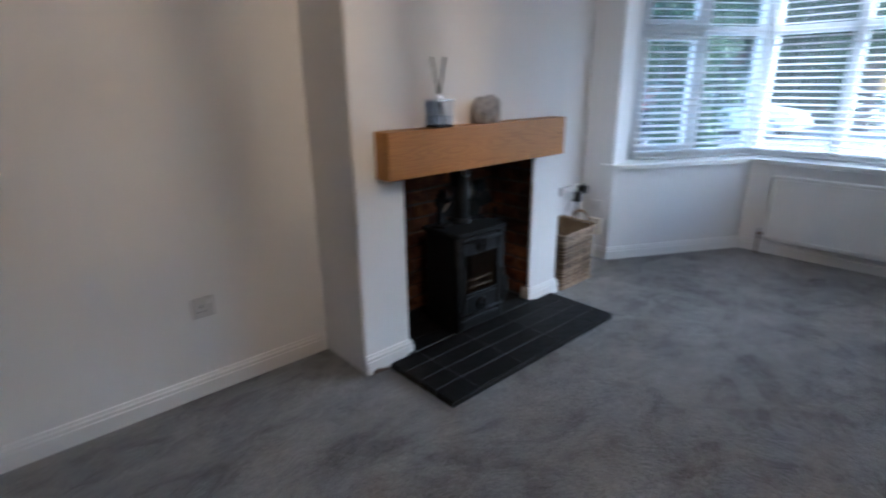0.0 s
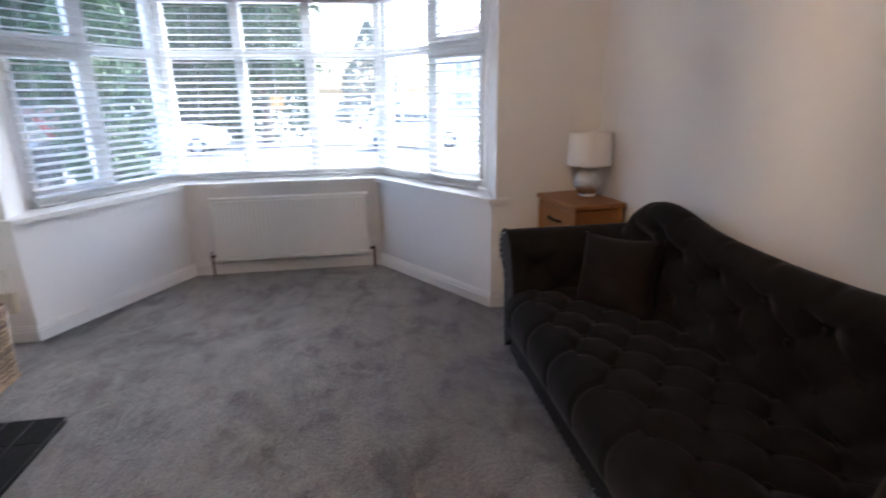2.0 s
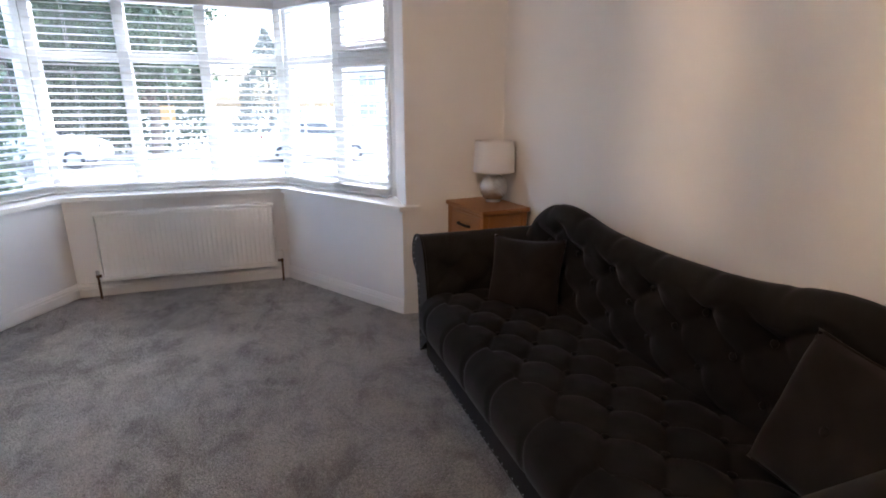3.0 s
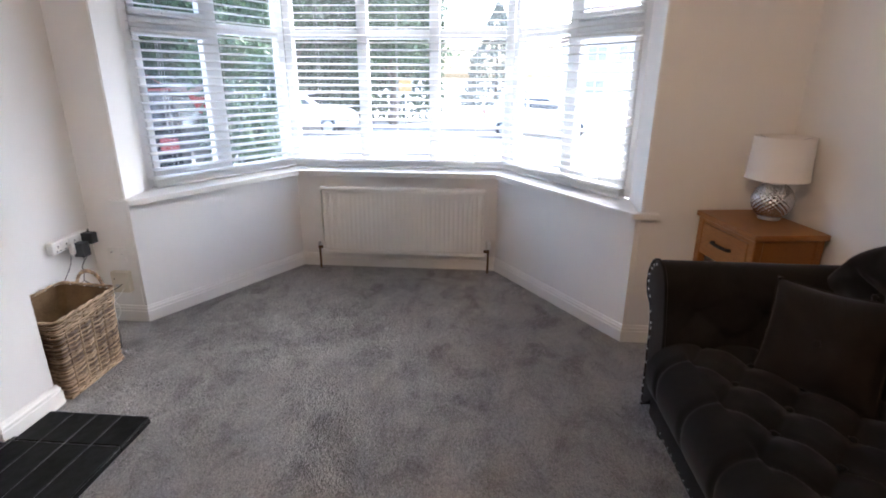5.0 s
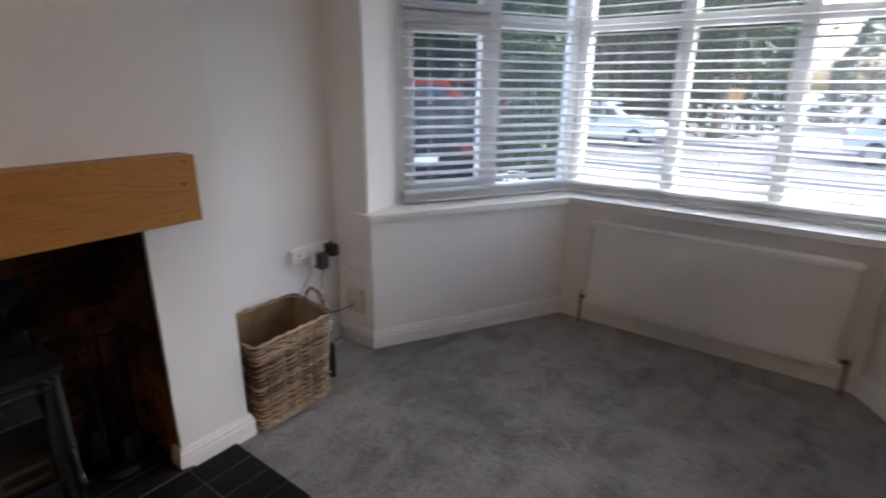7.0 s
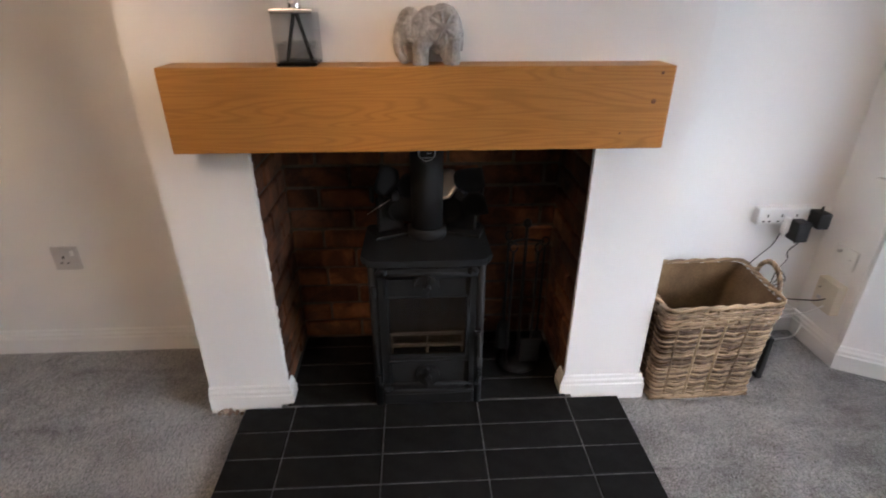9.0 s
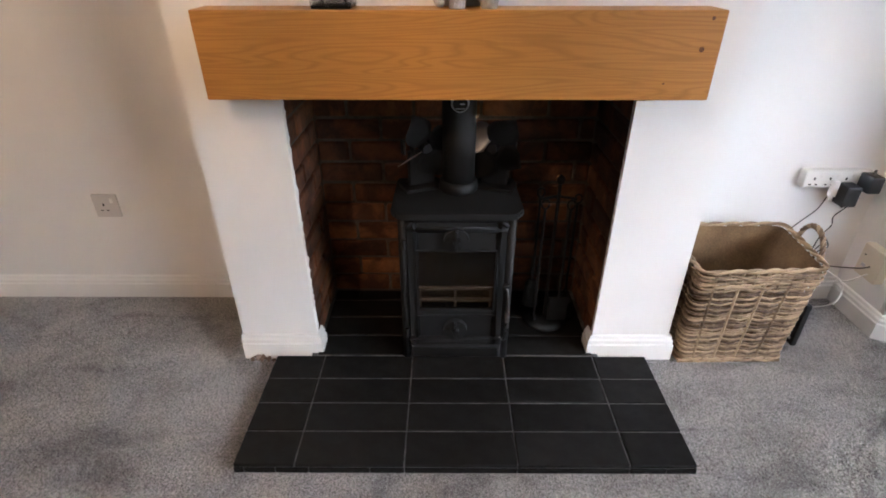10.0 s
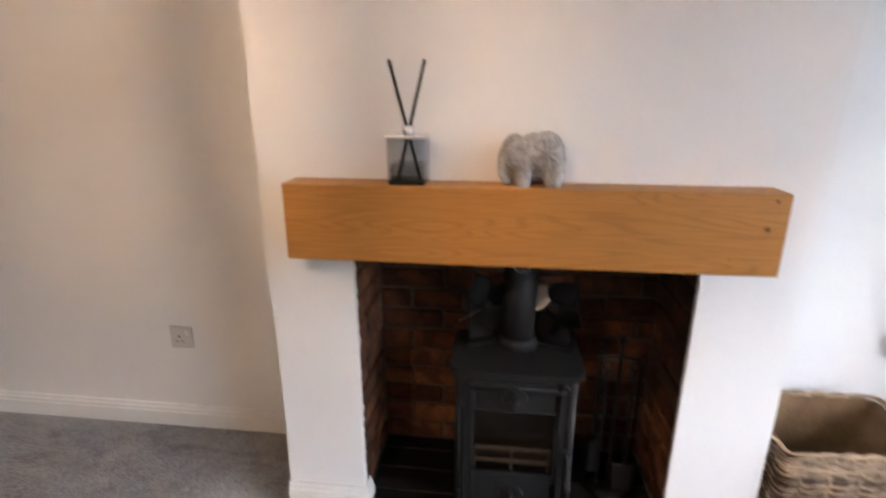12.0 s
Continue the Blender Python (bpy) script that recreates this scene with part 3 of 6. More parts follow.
for a0, a1 in zip(row_x, row_x[1:]):
    for b0, b1 in zip(col_y, col_y[1:]):
        tile(a1 + 0.0018, a0 - 0.0018, b0 + 0.0018, b1 - 0.0018)
edge_y = [1.532, 1.560, 1.645, 1.735, 1.90, 1.993, 2.298, 2.60, 2.70, 2.78]
for b0, b1 in zip(edge_y, edge_y[1:]):
    part("edge_tile", solid(-1.4425, -1.4375, b0 + 0.0012, b1 - 0.0012, -0.001, HT - 0.0135, bevel=0.001, segs=1), SLATE, hearth)
for a0, a1 in zip(row_x, row_x[1:]):
    for y0, y1 in ((1.5325, 1.5375), (2.7745, 2.7795)):
        part("edge_tile", solid(a1 + 0.0012, a0 - 0.0055, y0, y1, -0.001, HT - 0.0135, bevel=0.001, segs=1), SLATE, hearth)
in_x = [-1.872, -1.974, -2.08, -2.186, -2.256]
in_y = [O0 + 0.02, 1.993, 2.298, O1 - 0.02]
for a0, a1 in zip(in_x, in_x[1:]):
    for b0, b1 in zip(in_y, in_y[1:]):
        tile(a1 + 0.0018, a0 - 0.0018, b0 + 0.0018, b1 - 0.0018)

recess = new("fireplace_recess")
recess.matrix_basis = pose(-2.08, 2.145, 0)
structure(recess, "sooty red brick lining of the fireplace opening", "fireplace")
part("mortar_bed", solid(-2.259, -2.250, O0 + 0.001, O1 - 0.001, HT, OTOP - 0.012), MORTAR, recess)
part("mortar_bed", solid(-2.249, FACE - 0.012, O0 + 0.001, O0 + 0.010, HT, OTOP - 0.012), MORTAR, recess)
part("mortar_bed", solid(-2.249, FACE - 0.012, O1 - 0.010, O1 - 0.001, HT, OTOP - 0.012), MORTAR, recess)
part("register_plate", solid(-2.258, FACE - 0.02, O0 + 0.002, O1 - 0.002, OTOP - 0.01, OTOP - 0.003), SOOT, recess, "sooty steel closure plate")
rng = random.Random(4)
brick_shapes = {}


def brick(centre, size, turn):
    key = tuple(round(s, 3) for s in size)
    m = place_of(recess).inverted() @ Matrix.Translation(centre) @ pose(0, 0, 0, rng.uniform(-0.5, 0.5), rng.uniform(-0.6, 0.6), turn + rng.uniform(-0.8, 0.8))
    if key not in brick_shapes:
        bm = solid(-key[0] / 2, key[0] / 2, -key[1] / 2, key[1] / 2, -key[2] / 2, key[2] / 2, bevel=0.005, segs=1)
        brick_shapes[key] = part("brick", bm, BRICK, recess, local=True)
        brick_shapes[key].matrix_basis = m
    else:
        again(brick_shapes[key], m)


for r in range(11):
    z = HT + 0.008 + 0.039 + r * 0.0775
    y, k = O0 + 0.02, 0
    while y < O1 - 0.05:
        w = (0.102 if r % 2 and k == 0 else 0.212)
        w = min(w, O1 - 0.02 - y)
        if w > 0.03:
            brick((-2.246 + rng.uniform(-0.003, 0.003), y + w / 2, z), (0.018, w, 0.066), 0)
        y, k = y + w + 0.011, k + 1
    for side, yy in ((0, O0 + 0.012), (1, O1 - 0.012)):
        x, k = FACE - 0.014, 0
        while x > -2.23:
            w = (0.102 if (r + side) % 2 and k == 0 else 0.212)
            w = min(w, x + 2.234)
            if w > 0.03:
                brick((x - w / 2, yy + rng.uniform(-0.003, 0.003), z), (w, 0.018, 0.066), 0)
            x, k = x - w - 0.011, k + 1


ragged = random.Random(12)
for jamb, edge_s in ((O0, 1), (O1, -1)):
    bm = bmesh.new()
    low = HT + 0.002
    rows_n = 70
    grid = []
    for i in range(rows_n + 1):
        z = low + (OTOP - 0.012 - low) * i / rows_n
        x = FACE - 0.013 - (0.004 + 0.016 * ragged.random() ** 2 if edge_s > 0 else 0.003 * ragged.random())
        grid.append([bm.verts.new(v) for v in ((FACE + 0.0003, jamb - edge_s * 0.0002, z), (FACE + 0.0003, jamb + edge_s * 0.0235, z), (x, jamb + edge_s * 0.0245, z), (x, jamb + edge_s * 0.001, z))])
    for p, q in zip(grid, grid[1:]):
        for j in range(4):
            bm.faces.new((p[j], p[(j + 1) % 4], q[(j + 1) % 4], q[j]))
    bm.faces.new(grid[0]), bm.faces.new(grid[-1])
    part("paint_edge", bm, WHITE_WALL, recess, "ragged edge of white paint on the bricks")

bm = bmesh.new()
for i in range(26):
    m = pose(FACE + ragged.uniform(0.004, 0.04), 1.432 + 0.09 * ragged.random(), 0.008 + 0.006 * ragged.random(), ragged.uniform(0, 90), ragged.uniform(0, 90), ragged.uniform(0, 90))
    bmesh.ops.create_icosphere(bm, subdivisions=1, radius=1, matrix=m @ Matrix.Diagonal((ragged.uniform(0.005, 0.012), ragged.uniform(0.004, 0.008), ragged.uniform(0.003, 0.007), 1)))
tagged(part("plaster_crumbs", bm, surface("brown_plaster_crumb", (0.05, 0.03, 0.02), (0.34, 0.26, 0.2), 40, 160, 0.95, relief=0.5)), "brown plaster crumbs on the carpet beside the hearth", "crumbs", kind="stuff")


def mantel():
    t = thing("mantel_beam", "chunky honey oak mantel beam on the chimney breast", "mantelpiece", pose(FACE, 2.13, 0.905))
    bm = solid(FACE + 0.001, -1.803, 1.525, 2.735, 0.905, 1.105, bevel=0.004)
    part("beam", bm, OAK_BEAM, t)
    for y, z, r in ((2.692, 1.022, 0.007), (2.703, 1.088, 0.005), (2.62, 0.945, 0.003)):
        part("knot", rod((-1.8035, y, z), (-1.8022, y, z), r, r * 0.7, n=12), surface("oak_knot", (0.09, 0.03, 0.008), (0.2, 0.08, 0.018), 60, 300, 0.6), t, "dark knot in the oak")


mantel()


# ---- stove ----
def stove():
    yc, xf = 2.137, -1.868
    y0, y1 = yc - 0.172, yc + 0.172
    z0, zt = HT, 0.575
    xb = -2.105
    t = thing("wood_stove", "small black cast iron wood burning stove standing on the hearth", "stove", pose(-1.96, yc, HT))
    bm = bmesh.new()
    box(bm, xb, xf, y0, y0 + 0.012, z0 + 0.03, zt - 0.02, 0.004)
    box(bm, xb, xf, y1 - 0.012, y1, z0 + 0.03, zt - 0.02, 0.004)
    box(bm, xb, xb + 0.012, y0 + 0.012, y1 - 0.012, z0 + 0.03, zt - 0.02)
    box(bm, xb + 0.012, xf, y0 + 0.012, y1 - 0.012, z0 + 0.05, z0 + 0.07)
    box(bm, xf - 0.016, xf - 0.001, y0 + 0.012, y0 + 0.042, z0 + 0.07, zt - 0.02)
    box(bm, xf - 0.016, xf - 0.001, y1 - 0.042, y1 - 0.012, z0 + 0.07, zt - 0.02)
    box(bm, xf - 0.016, xf - 0.001, y0 + 0.042, y1 - 0.042, zt - 0.055, zt - 0.02)
    part("body", bm, IRON, t)
    top = [(xb - 0.012, y0 - 0.018), (xf - 0.012, y0 - 0.022), (xf + 0.018, y0 - 0.004), (xf + 0.022, y0 + 0.02), (xf + 0.022, y1 - 0.02), (xf + 0.018, y1 + 0.004), (xf - 0.012, y1 + 0.022), (xb - 0.012, y1 + 0.018)]
    part("top_plate", prism_of(top, zt - 0.02, zt, 0.005), IRON, t)
    part("plinth", solid(xb + 0.02, xf + 0.002, y0 + 0.004, y1 - 0.004, z0, z0 + 0.03, bevel=0.003), IRON, t)
    for y in (y0 + 0.012, y1 - 0.012):
        part("corner_column", rod((xf - 0.004, y, z0), (xf - 0.004, y, zt - 0.02), 0.014, n=16), IRON, t, smooth=True)
    # ash lip below the door
    bm = solid(xf - 0.01, xf + 0.014, y0 + 0.022, y1 - 0.022, z0 + 0.004, z0 + 0.062, bevel=0.01, segs=3)
    part("ash_lip", bm, IRON, t)
    part("ash_lip_panel", solid(xf + 0.012, xf + 0.017, y0 + 0.032, y1 - 0.032, z0 + 0.014, z0 + 0.05, bevel=0.002), IRON_DARK, t)
    # door: frame round a window
    d0, d1, e0, e1 = y0 + 0.026, y1 - 0.026, z0 + 0.07, zt - 0.03
    g0, g1, h0, h1 = yc - 0.120, yc + 0.116, z0 + 0.206, z0 + 0.418
    bm = bmesh.new()
    loops = [[bm.verts.new((x, y, z)) for y, z in ring] for x in (xf, xf + 0.014) for ring in (((d0, e0), (d1, e0), (d1, e1), (d0, e1)), ((g0, h0), (g1, h0), (g1, h1), (g0, h1)))]
    for p, q in ((0, 1), (2, 3), (0, 2), (1, 3)):
        for i in range(4):
            j = (i + 1) % 4
            bm.faces.new((loops[p][i], loops[p][j], loops[q][j], loops[q][i]))
    door = part("door", bm, IRON, t)
    rim = []
    for (cy, cz), (sy, sz) in (((d0, e0), (1, 1)), ((d1, e0), (-1, 1)), ((d1, e1), (-1, -1)), ((d0, e1), (1, -1))):
        r = 0.022
        quarter = [(cy + sy * r * (1 - math.cos(a)), cz + sz * r * (1 - math.sin(a))) for a in (math.pi / 2 * i / 5 for i in range(6))]
        rim += quarter if sy * sz < 0 else quarter[::-1]
    part("door_rim", pipe([(xf + 0.013, y, z) for y, z in rim], 0.008, 8, closed=True), IRON, door, smooth=True)
    inner = []
    for (cy, cz), (sy, sz) in (((d0 + 0.016, e0 + 0.012), (1, 1)), ((d1 - 0.016, e0 + 0.012), (-1, 1)), ((d1 - 0.016, e1 - 0.016), (-1, -1)), ((d0 + 0.016, e1 - 0.016), (1, -1))):
        r = 0.014
        quarter = [(cy + sy * r * (1 - math.cos(a)), cz + sz * r * (1 - math.sin(a))) for a in (math.pi / 2 * i / 5 for i in range(6))]
        inner += quarter if sy * sz < 0 else quarter[::-1]
    part("door_bead", pipe([(xf + 0.014, y, z) for y, z in inner], 0.0035, 6, closed=True), IRON, door, smooth=True)
    bm = bmesh.new()
    for b0, b1, c0, c1 in ((g0 - 0.006, g1 + 0.006, h0 - 0.006, h0), (g0 - 0.006, g1 + 0.006, h1, h1 + 0.006), (g0 - 0.006, g0, h0, h1), (g1, g1 + 0.006, h0, h1)):
        box(bm, xf + 0.012, xf + 0.0175, b0, b1, c0, c1, 0.0015, 1)
    part("glass_frame", bm, IRON, door)
    part("bar_shelf", solid(xf + 0.012, xf + 0.018, d0 + 0.02, d1 - 0.02, h0 - 0.026, h0 - 0.02, bevel=0.002), IRON, door)
    part("stove_glass", solid(xf + 0.004, xf + 0.008, g0, g1, h0, h1), FIRE_GLASS, door, "smoke-stained stove window").visible_shadow = False
    for z in (z0 + 0.462, z0 + 0.132):
        c = (xf + 0.014, yc - 0.002, z)
        knob = part("air_wheel", rod(c, (c[0] + 0.014, c[1], c[2]), 0.038, 0.036, n=28), IRON, door)
        part("wheel_boss", rod((c[0] + 0.012, c[1], c[2]), (c[0] + 0.03, c[1], c[2]), 0.013, 0.009, n=16), IRON, knob)
        part("wheel_grip", solid(c[0] + 0.013, c[0] + 0.024, c[1] - 0.004, c[1] + 0.004, c[2] - 0.034, c[2] + 0.034, bevel=0.002), IRON, knob)
        for k in range(3):
            a = math.pi * (0.25 + k * 2 / 3)
            p = (c[0] + 0.0135, c[1] + 0.025 * math.cos(a), c[2] + 0.025 * math.sin(a))
            part("vent_hole", rod(p, (p[0] + 0.0015, p[1], p[2]), 0.006, n=10), SOOT, knob)
    for z in (z0 + 0.44, z0 + 0.11):
        part("hinge", rod((xf + 0.012, d0 - 0.012, z - 0.018), (xf + 0.012, d0 - 0.012, z + 0.018), 0.008, n=12), IRON, door)
    grip = [(xf + 0.02, d1 + 0.01, z0 + 0.29), (xf + 0.03, d1 + 0.012, z0 + 0.27), (xf + 0.042, d1 + 0.012, z0 + 0.22), (xf + 0.046, d1 + 0.012, z0 + 0.16), (xf + 0.036, d1 + 0.01, z0 + 0.11), (xf + 0.02, d1 + 0.008, z0 + 0.09)]
    handle = part("door_handle", pipe(curve_points(grip, 5), 0.0055, 8), BLACK_PLASTIC, door, "black door handle", smooth=True)
    part("handle_grip", pipe([(xf + 0.042, d1 + 0.012, z0 + 0.215), (xf + 0.047, d1 + 0.012, z0 + 0.185), (xf + 0.046, d1 + 0.012, z0 + 0.15)], 0.0085, 10), BLACK_PLASTIC, handle, smooth=True)
    part("latch", solid(xf + 0.002, xf + 0.022, d1 - 0.004, d1 + 0.018, z0 + 0.28, z0 + 0.30, bevel=0.003), IRON, door)
    # inside the firebox
    bm = solid(xb + 0.014, xb + 0.03, y0 + 0.014, y1 - 0.014, z0 + 0.072, zt - 0.06)
    box(bm, xb + 0.03, xf - 0.02, y0 + 0.014, y0 + 0.028, z0 + 0.072, zt - 0.06)
    box(bm, xb + 0.03, xf - 0.02, y1 - 0.028, y1 - 0.014, z0 + 0.072, zt - 0.06)
    part("fire_lining", bm, ASH, t, "ash-stained firebrick lining")
    bm = bmesh.new()
    for z in (h0 + 0.012, h0 + 0.055):
        box(bm, xf - 0.03, xf - 0.02, g0 + 0.002, g1 - 0.002, z - 0.005, z + 0.005, 0.002)
    for y in (g0 + 0.006, yc - 0.002, g1 - 0.006):
        box(bm, xf - 0.031, xf - 0.019, y - 0.004, y + 0.004, z0 + 0.07, h0 + 0.055, 0.002)
    part("log_guard", bm, surface("pale_ashy_iron", (0.32, 0.26, 0.2), (0.48, 0.41, 0.33), 12, 90, 0.8), t, "ash-covered log guard bars")
    # flue
    fx, fy = -2.03, yc + 0.006
    flue = part("flue_pipe", rod((fx, fy, zt), (fx, fy, OTOP - 0.01), 0.05, n=40), IRON, t, smooth=True)
    part("flue_collar", turned([(0.059, zt - 0.001), (0.061, zt + 0.008), (0.059, zt + 0.03), (0.051, zt + 0.034)], 40, (fx, fy, 0)), IRON, flue, smooth=True)
    dial = part("thermometer", rod((fx + 0.047, fy, 0.852), (fx + 0.057, fy, 0.852), 0.026, 0.024, n=28), STEEL, flue, "round magnetic flue thermometer")
    part("dial_face", rod((fx + 0.057, fy, 0.852), (fx + 0.0585, fy, 0.852), 0.021, n=28), IRON_DARK, dial)
    part("needle", solid(fx + 0.0585, fx + 0.0595, fy - 0.001, fy + 0.013, 0.851, 0.853), STEEL, dial)
    part("dial_mark", solid(fx + 0.0585, fx + 0.0592, fy - 0.014, fy + 0.014, 0.838, 0.840), STEEL, dial)


stove()


def stove_fan(x, y, z, turn, spin):
    t = thing("stove_fan", "black heat-powered stove fan with four blades", "stove fan", pose(x, y, z, 0, 0, turn) @ Matrix.Scale(1.42, 4), "fans on the stove")
    bm = solid(-0.025, 0.025, -0.045, 0.045, 0.0, 0.008, bevel=0.002)
    box(bm, -0.012, 0.004, -0.03, 0.03, 0.008, 0.085, 0.004)
    for k in range(5):
        yy = -0.04 + k * 0.02
        box(bm, -0.012, 0.004, yy - 0.003, yy + 0.003, 0.08, 0.135 - abs(k - 2) * 0.012, 0.001, 1)
    part("base", bm, IRON_DARK, t, local=True)
    hub = part("hub", rod((0.004, 0, 0.098), (0.034, 0, 0.098), 0.012, 0.010, n=18), IRON_DARK, t, local=True)
    for k in range(4):
        a = radians(spin + 90 * k)

        def blade(u, v, a=a, k=k):
            r = 0.012 + 0.06 * u
            w = 0.034 * math.sin(math.pi * min(0.93, 0.16 + 0.8 * u)) * (v - 0.5) * 2
            y, zz = r * math.cos(a) - w * math.sin(a), r * math.sin(a) + w * math.cos(a)
            # this blade is narrowed to the thin streak of its glint
            if turn > 0 and k == 2:
                return Vector((0.03 + 0.25 * w, r * math.cos(a) - 0.2 * w, 0.098 + r * math.sin(a) + 0.1 * w))
            return Vector((0.026 + 0.014 * (v - 0.5) * 2 * (0.4 + 0.6 * u), y, 0.098 + zz))

        bm = sheet(6, 6, blade)
        bmesh.ops.solidify(bm, geom=bm.faces[:], thickness=0.0012)
        # one paler blade on each fan, its catch of light given by the material
        part("blade", bm, (STEEL if turn < 0 and k == 1 else COPPER_GLINT if turn > 0 and k == 2 else IRON_DARK), hub, local=True, smooth=True)


stove_fan(-2.04, 2.03, 0.575, 24, 25)
stove_fan(-2.04, 2.255, 0.575, -20, 60)


def companion_set():
    x, y = -2.07, 2.47
    t = thing("fire_companion_set", "black iron fire tools hanging on a stand beside the stove", "fire tools", pose(x, y, HT))
    part("base", turned([(0.075, HT), (0.078, HT + 0.006), (0.05, HT + 0.018), (0.012, HT + 0.024)], 28, (x, y, 0)), IRON_DARK, t, smooth=True)
    part("pole", rod((x, y, HT + 0.02), (x, y, HT + 0.55), 0.006, n=12), IRON_DARK, t)
    part("cross_arm", pipe([(x, y - 0.06, HT + 0.49), (x, y, HT + 0.5), (x, y + 0.06, HT + 0.49)], 0.005, 8), IRON_DARK, t)
    part("top_knob", turned([(0.004, 0.0), (0.014, 0.01), (0.013, 0.024), (0.004, 0.034)], 16, (x, y, HT + 0.54)), IRON_DARK, t, smooth=True)
    for k, (dx, dy) in enumerate(((0.05, -0.05), (0.055, 0.03), (-0.04, -0.05), (0.01, 0.062))):
        tool = part(("poker", "shovel", "brush", "tongs")[k], rod((x + dx, y + dy, HT + 0.14), (x + dx, y + dy, HT + 0.48), 0.0045, n=10), IRON_DARK, t)
        part("loop", pipe([(x + dx, y + dy + 0.012 * math.cos(a), HT + 0.495 + 0.016 * math.sin(a)) for a in (2 * math.pi * i / 14 for i in range(14))], 0.003, 6, closed=True), IRON_DARK, tool)
        if k == 1:
            part("scoop", solid(x + dx - 0.006, x + dx + 0.004, y + dy - 0.035, y + dy + 0.035, HT + 0.04, HT + 0.14, bevel=0.004), IRON_DARK, tool)
        elif k == 2:
            part("bristles", turned([(0.012, HT + 0.15), (0.024, HT + 0.13), (0.03, HT + 0.045), (0.02, HT + 0.04)], 16, (x + dx, y + dy, 0)), SOOT, tool)
        elif k == 0:
            part("hook", pipe([(x + dx, y + dy, HT + 0.14), (x + dx, y + dy, HT + 0.06), (x + dx + 0.02, y + dy, HT + 0.05)], 0.0045, 8), IRON_DARK, tool)
        else:
            for s in (-1, 1):
                part("tong_arm", pipe([(x + dx, y + dy, HT + 0.15), (x + dx, y + dy + s * 0.02, HT + 0.09), (x + dx, y + dy + s * 0.006, HT + 0.045)], 0.004, 8), IRON_DARK, tool)


companion_set()


# ---- things on the mantel ----
def diffuser():
    x, y, z = -1.85, 1.845, 1.105
    t = thing("reed_diffuser", "square smoked glass reed diffuser with two black reeds", "diffuser", pose(x, y, z))
    h, w = 0.112, 0.0465
    bm = bmesh.new()
    box(bm, x - w, x + w, y - w, y + w, z, z + h, 0.007, 3)
    bottle = part("bottle", bm, SMOKE, t)
    bottle.visible_shadow = False
    part("thick_base", solid(x - w + 0.002, x + w - 0.002, y - w + 0.002, y + w - 0.002, z + 0.001, z + 0.009, bevel=0.003), IRON_DARK, bottle, "dark glass base")
    part("oil", solid(x - w + 0.006, x + w - 0.006, y - w + 0.006, y + w - 0.006, z + 0.011, z + 0.05, bevel=0.003), glass("pale_oil", (0.82, 0.84, 0.86), 0.05), bottle, "clear scented oil").visible_shadow = False
    part("shoulder", solid(x - w - 0.001, x + w + 0.001, y - w - 0.001, y + w + 0.001, z + h - 0.001, z + h + 0.009, bevel=0.003), CHROME, t, "bright chrome shoulder plate")
    part("collar", turned([(0.014, z + h + 0.009), (0.0145, z + h + 0.011), (0.0145, z + h + 0.03), (0.011, z + h + 0.031), (0.011, z + h + 0.02)], 28, (x, y, 0)), CHROME, t, smooth=True)
    for dy0, dy1, dx1 in ((0.028, -0.043, 0.004), (-0.028, 0.042, -0.004)):
        part("reed", rod((x, y + dy0, z + 0.012), (x + dx1, y + dy1, z + 0.293), 0.0044, n=10), BLACK_PLASTIC, t, "thick black reed")


diffuser()


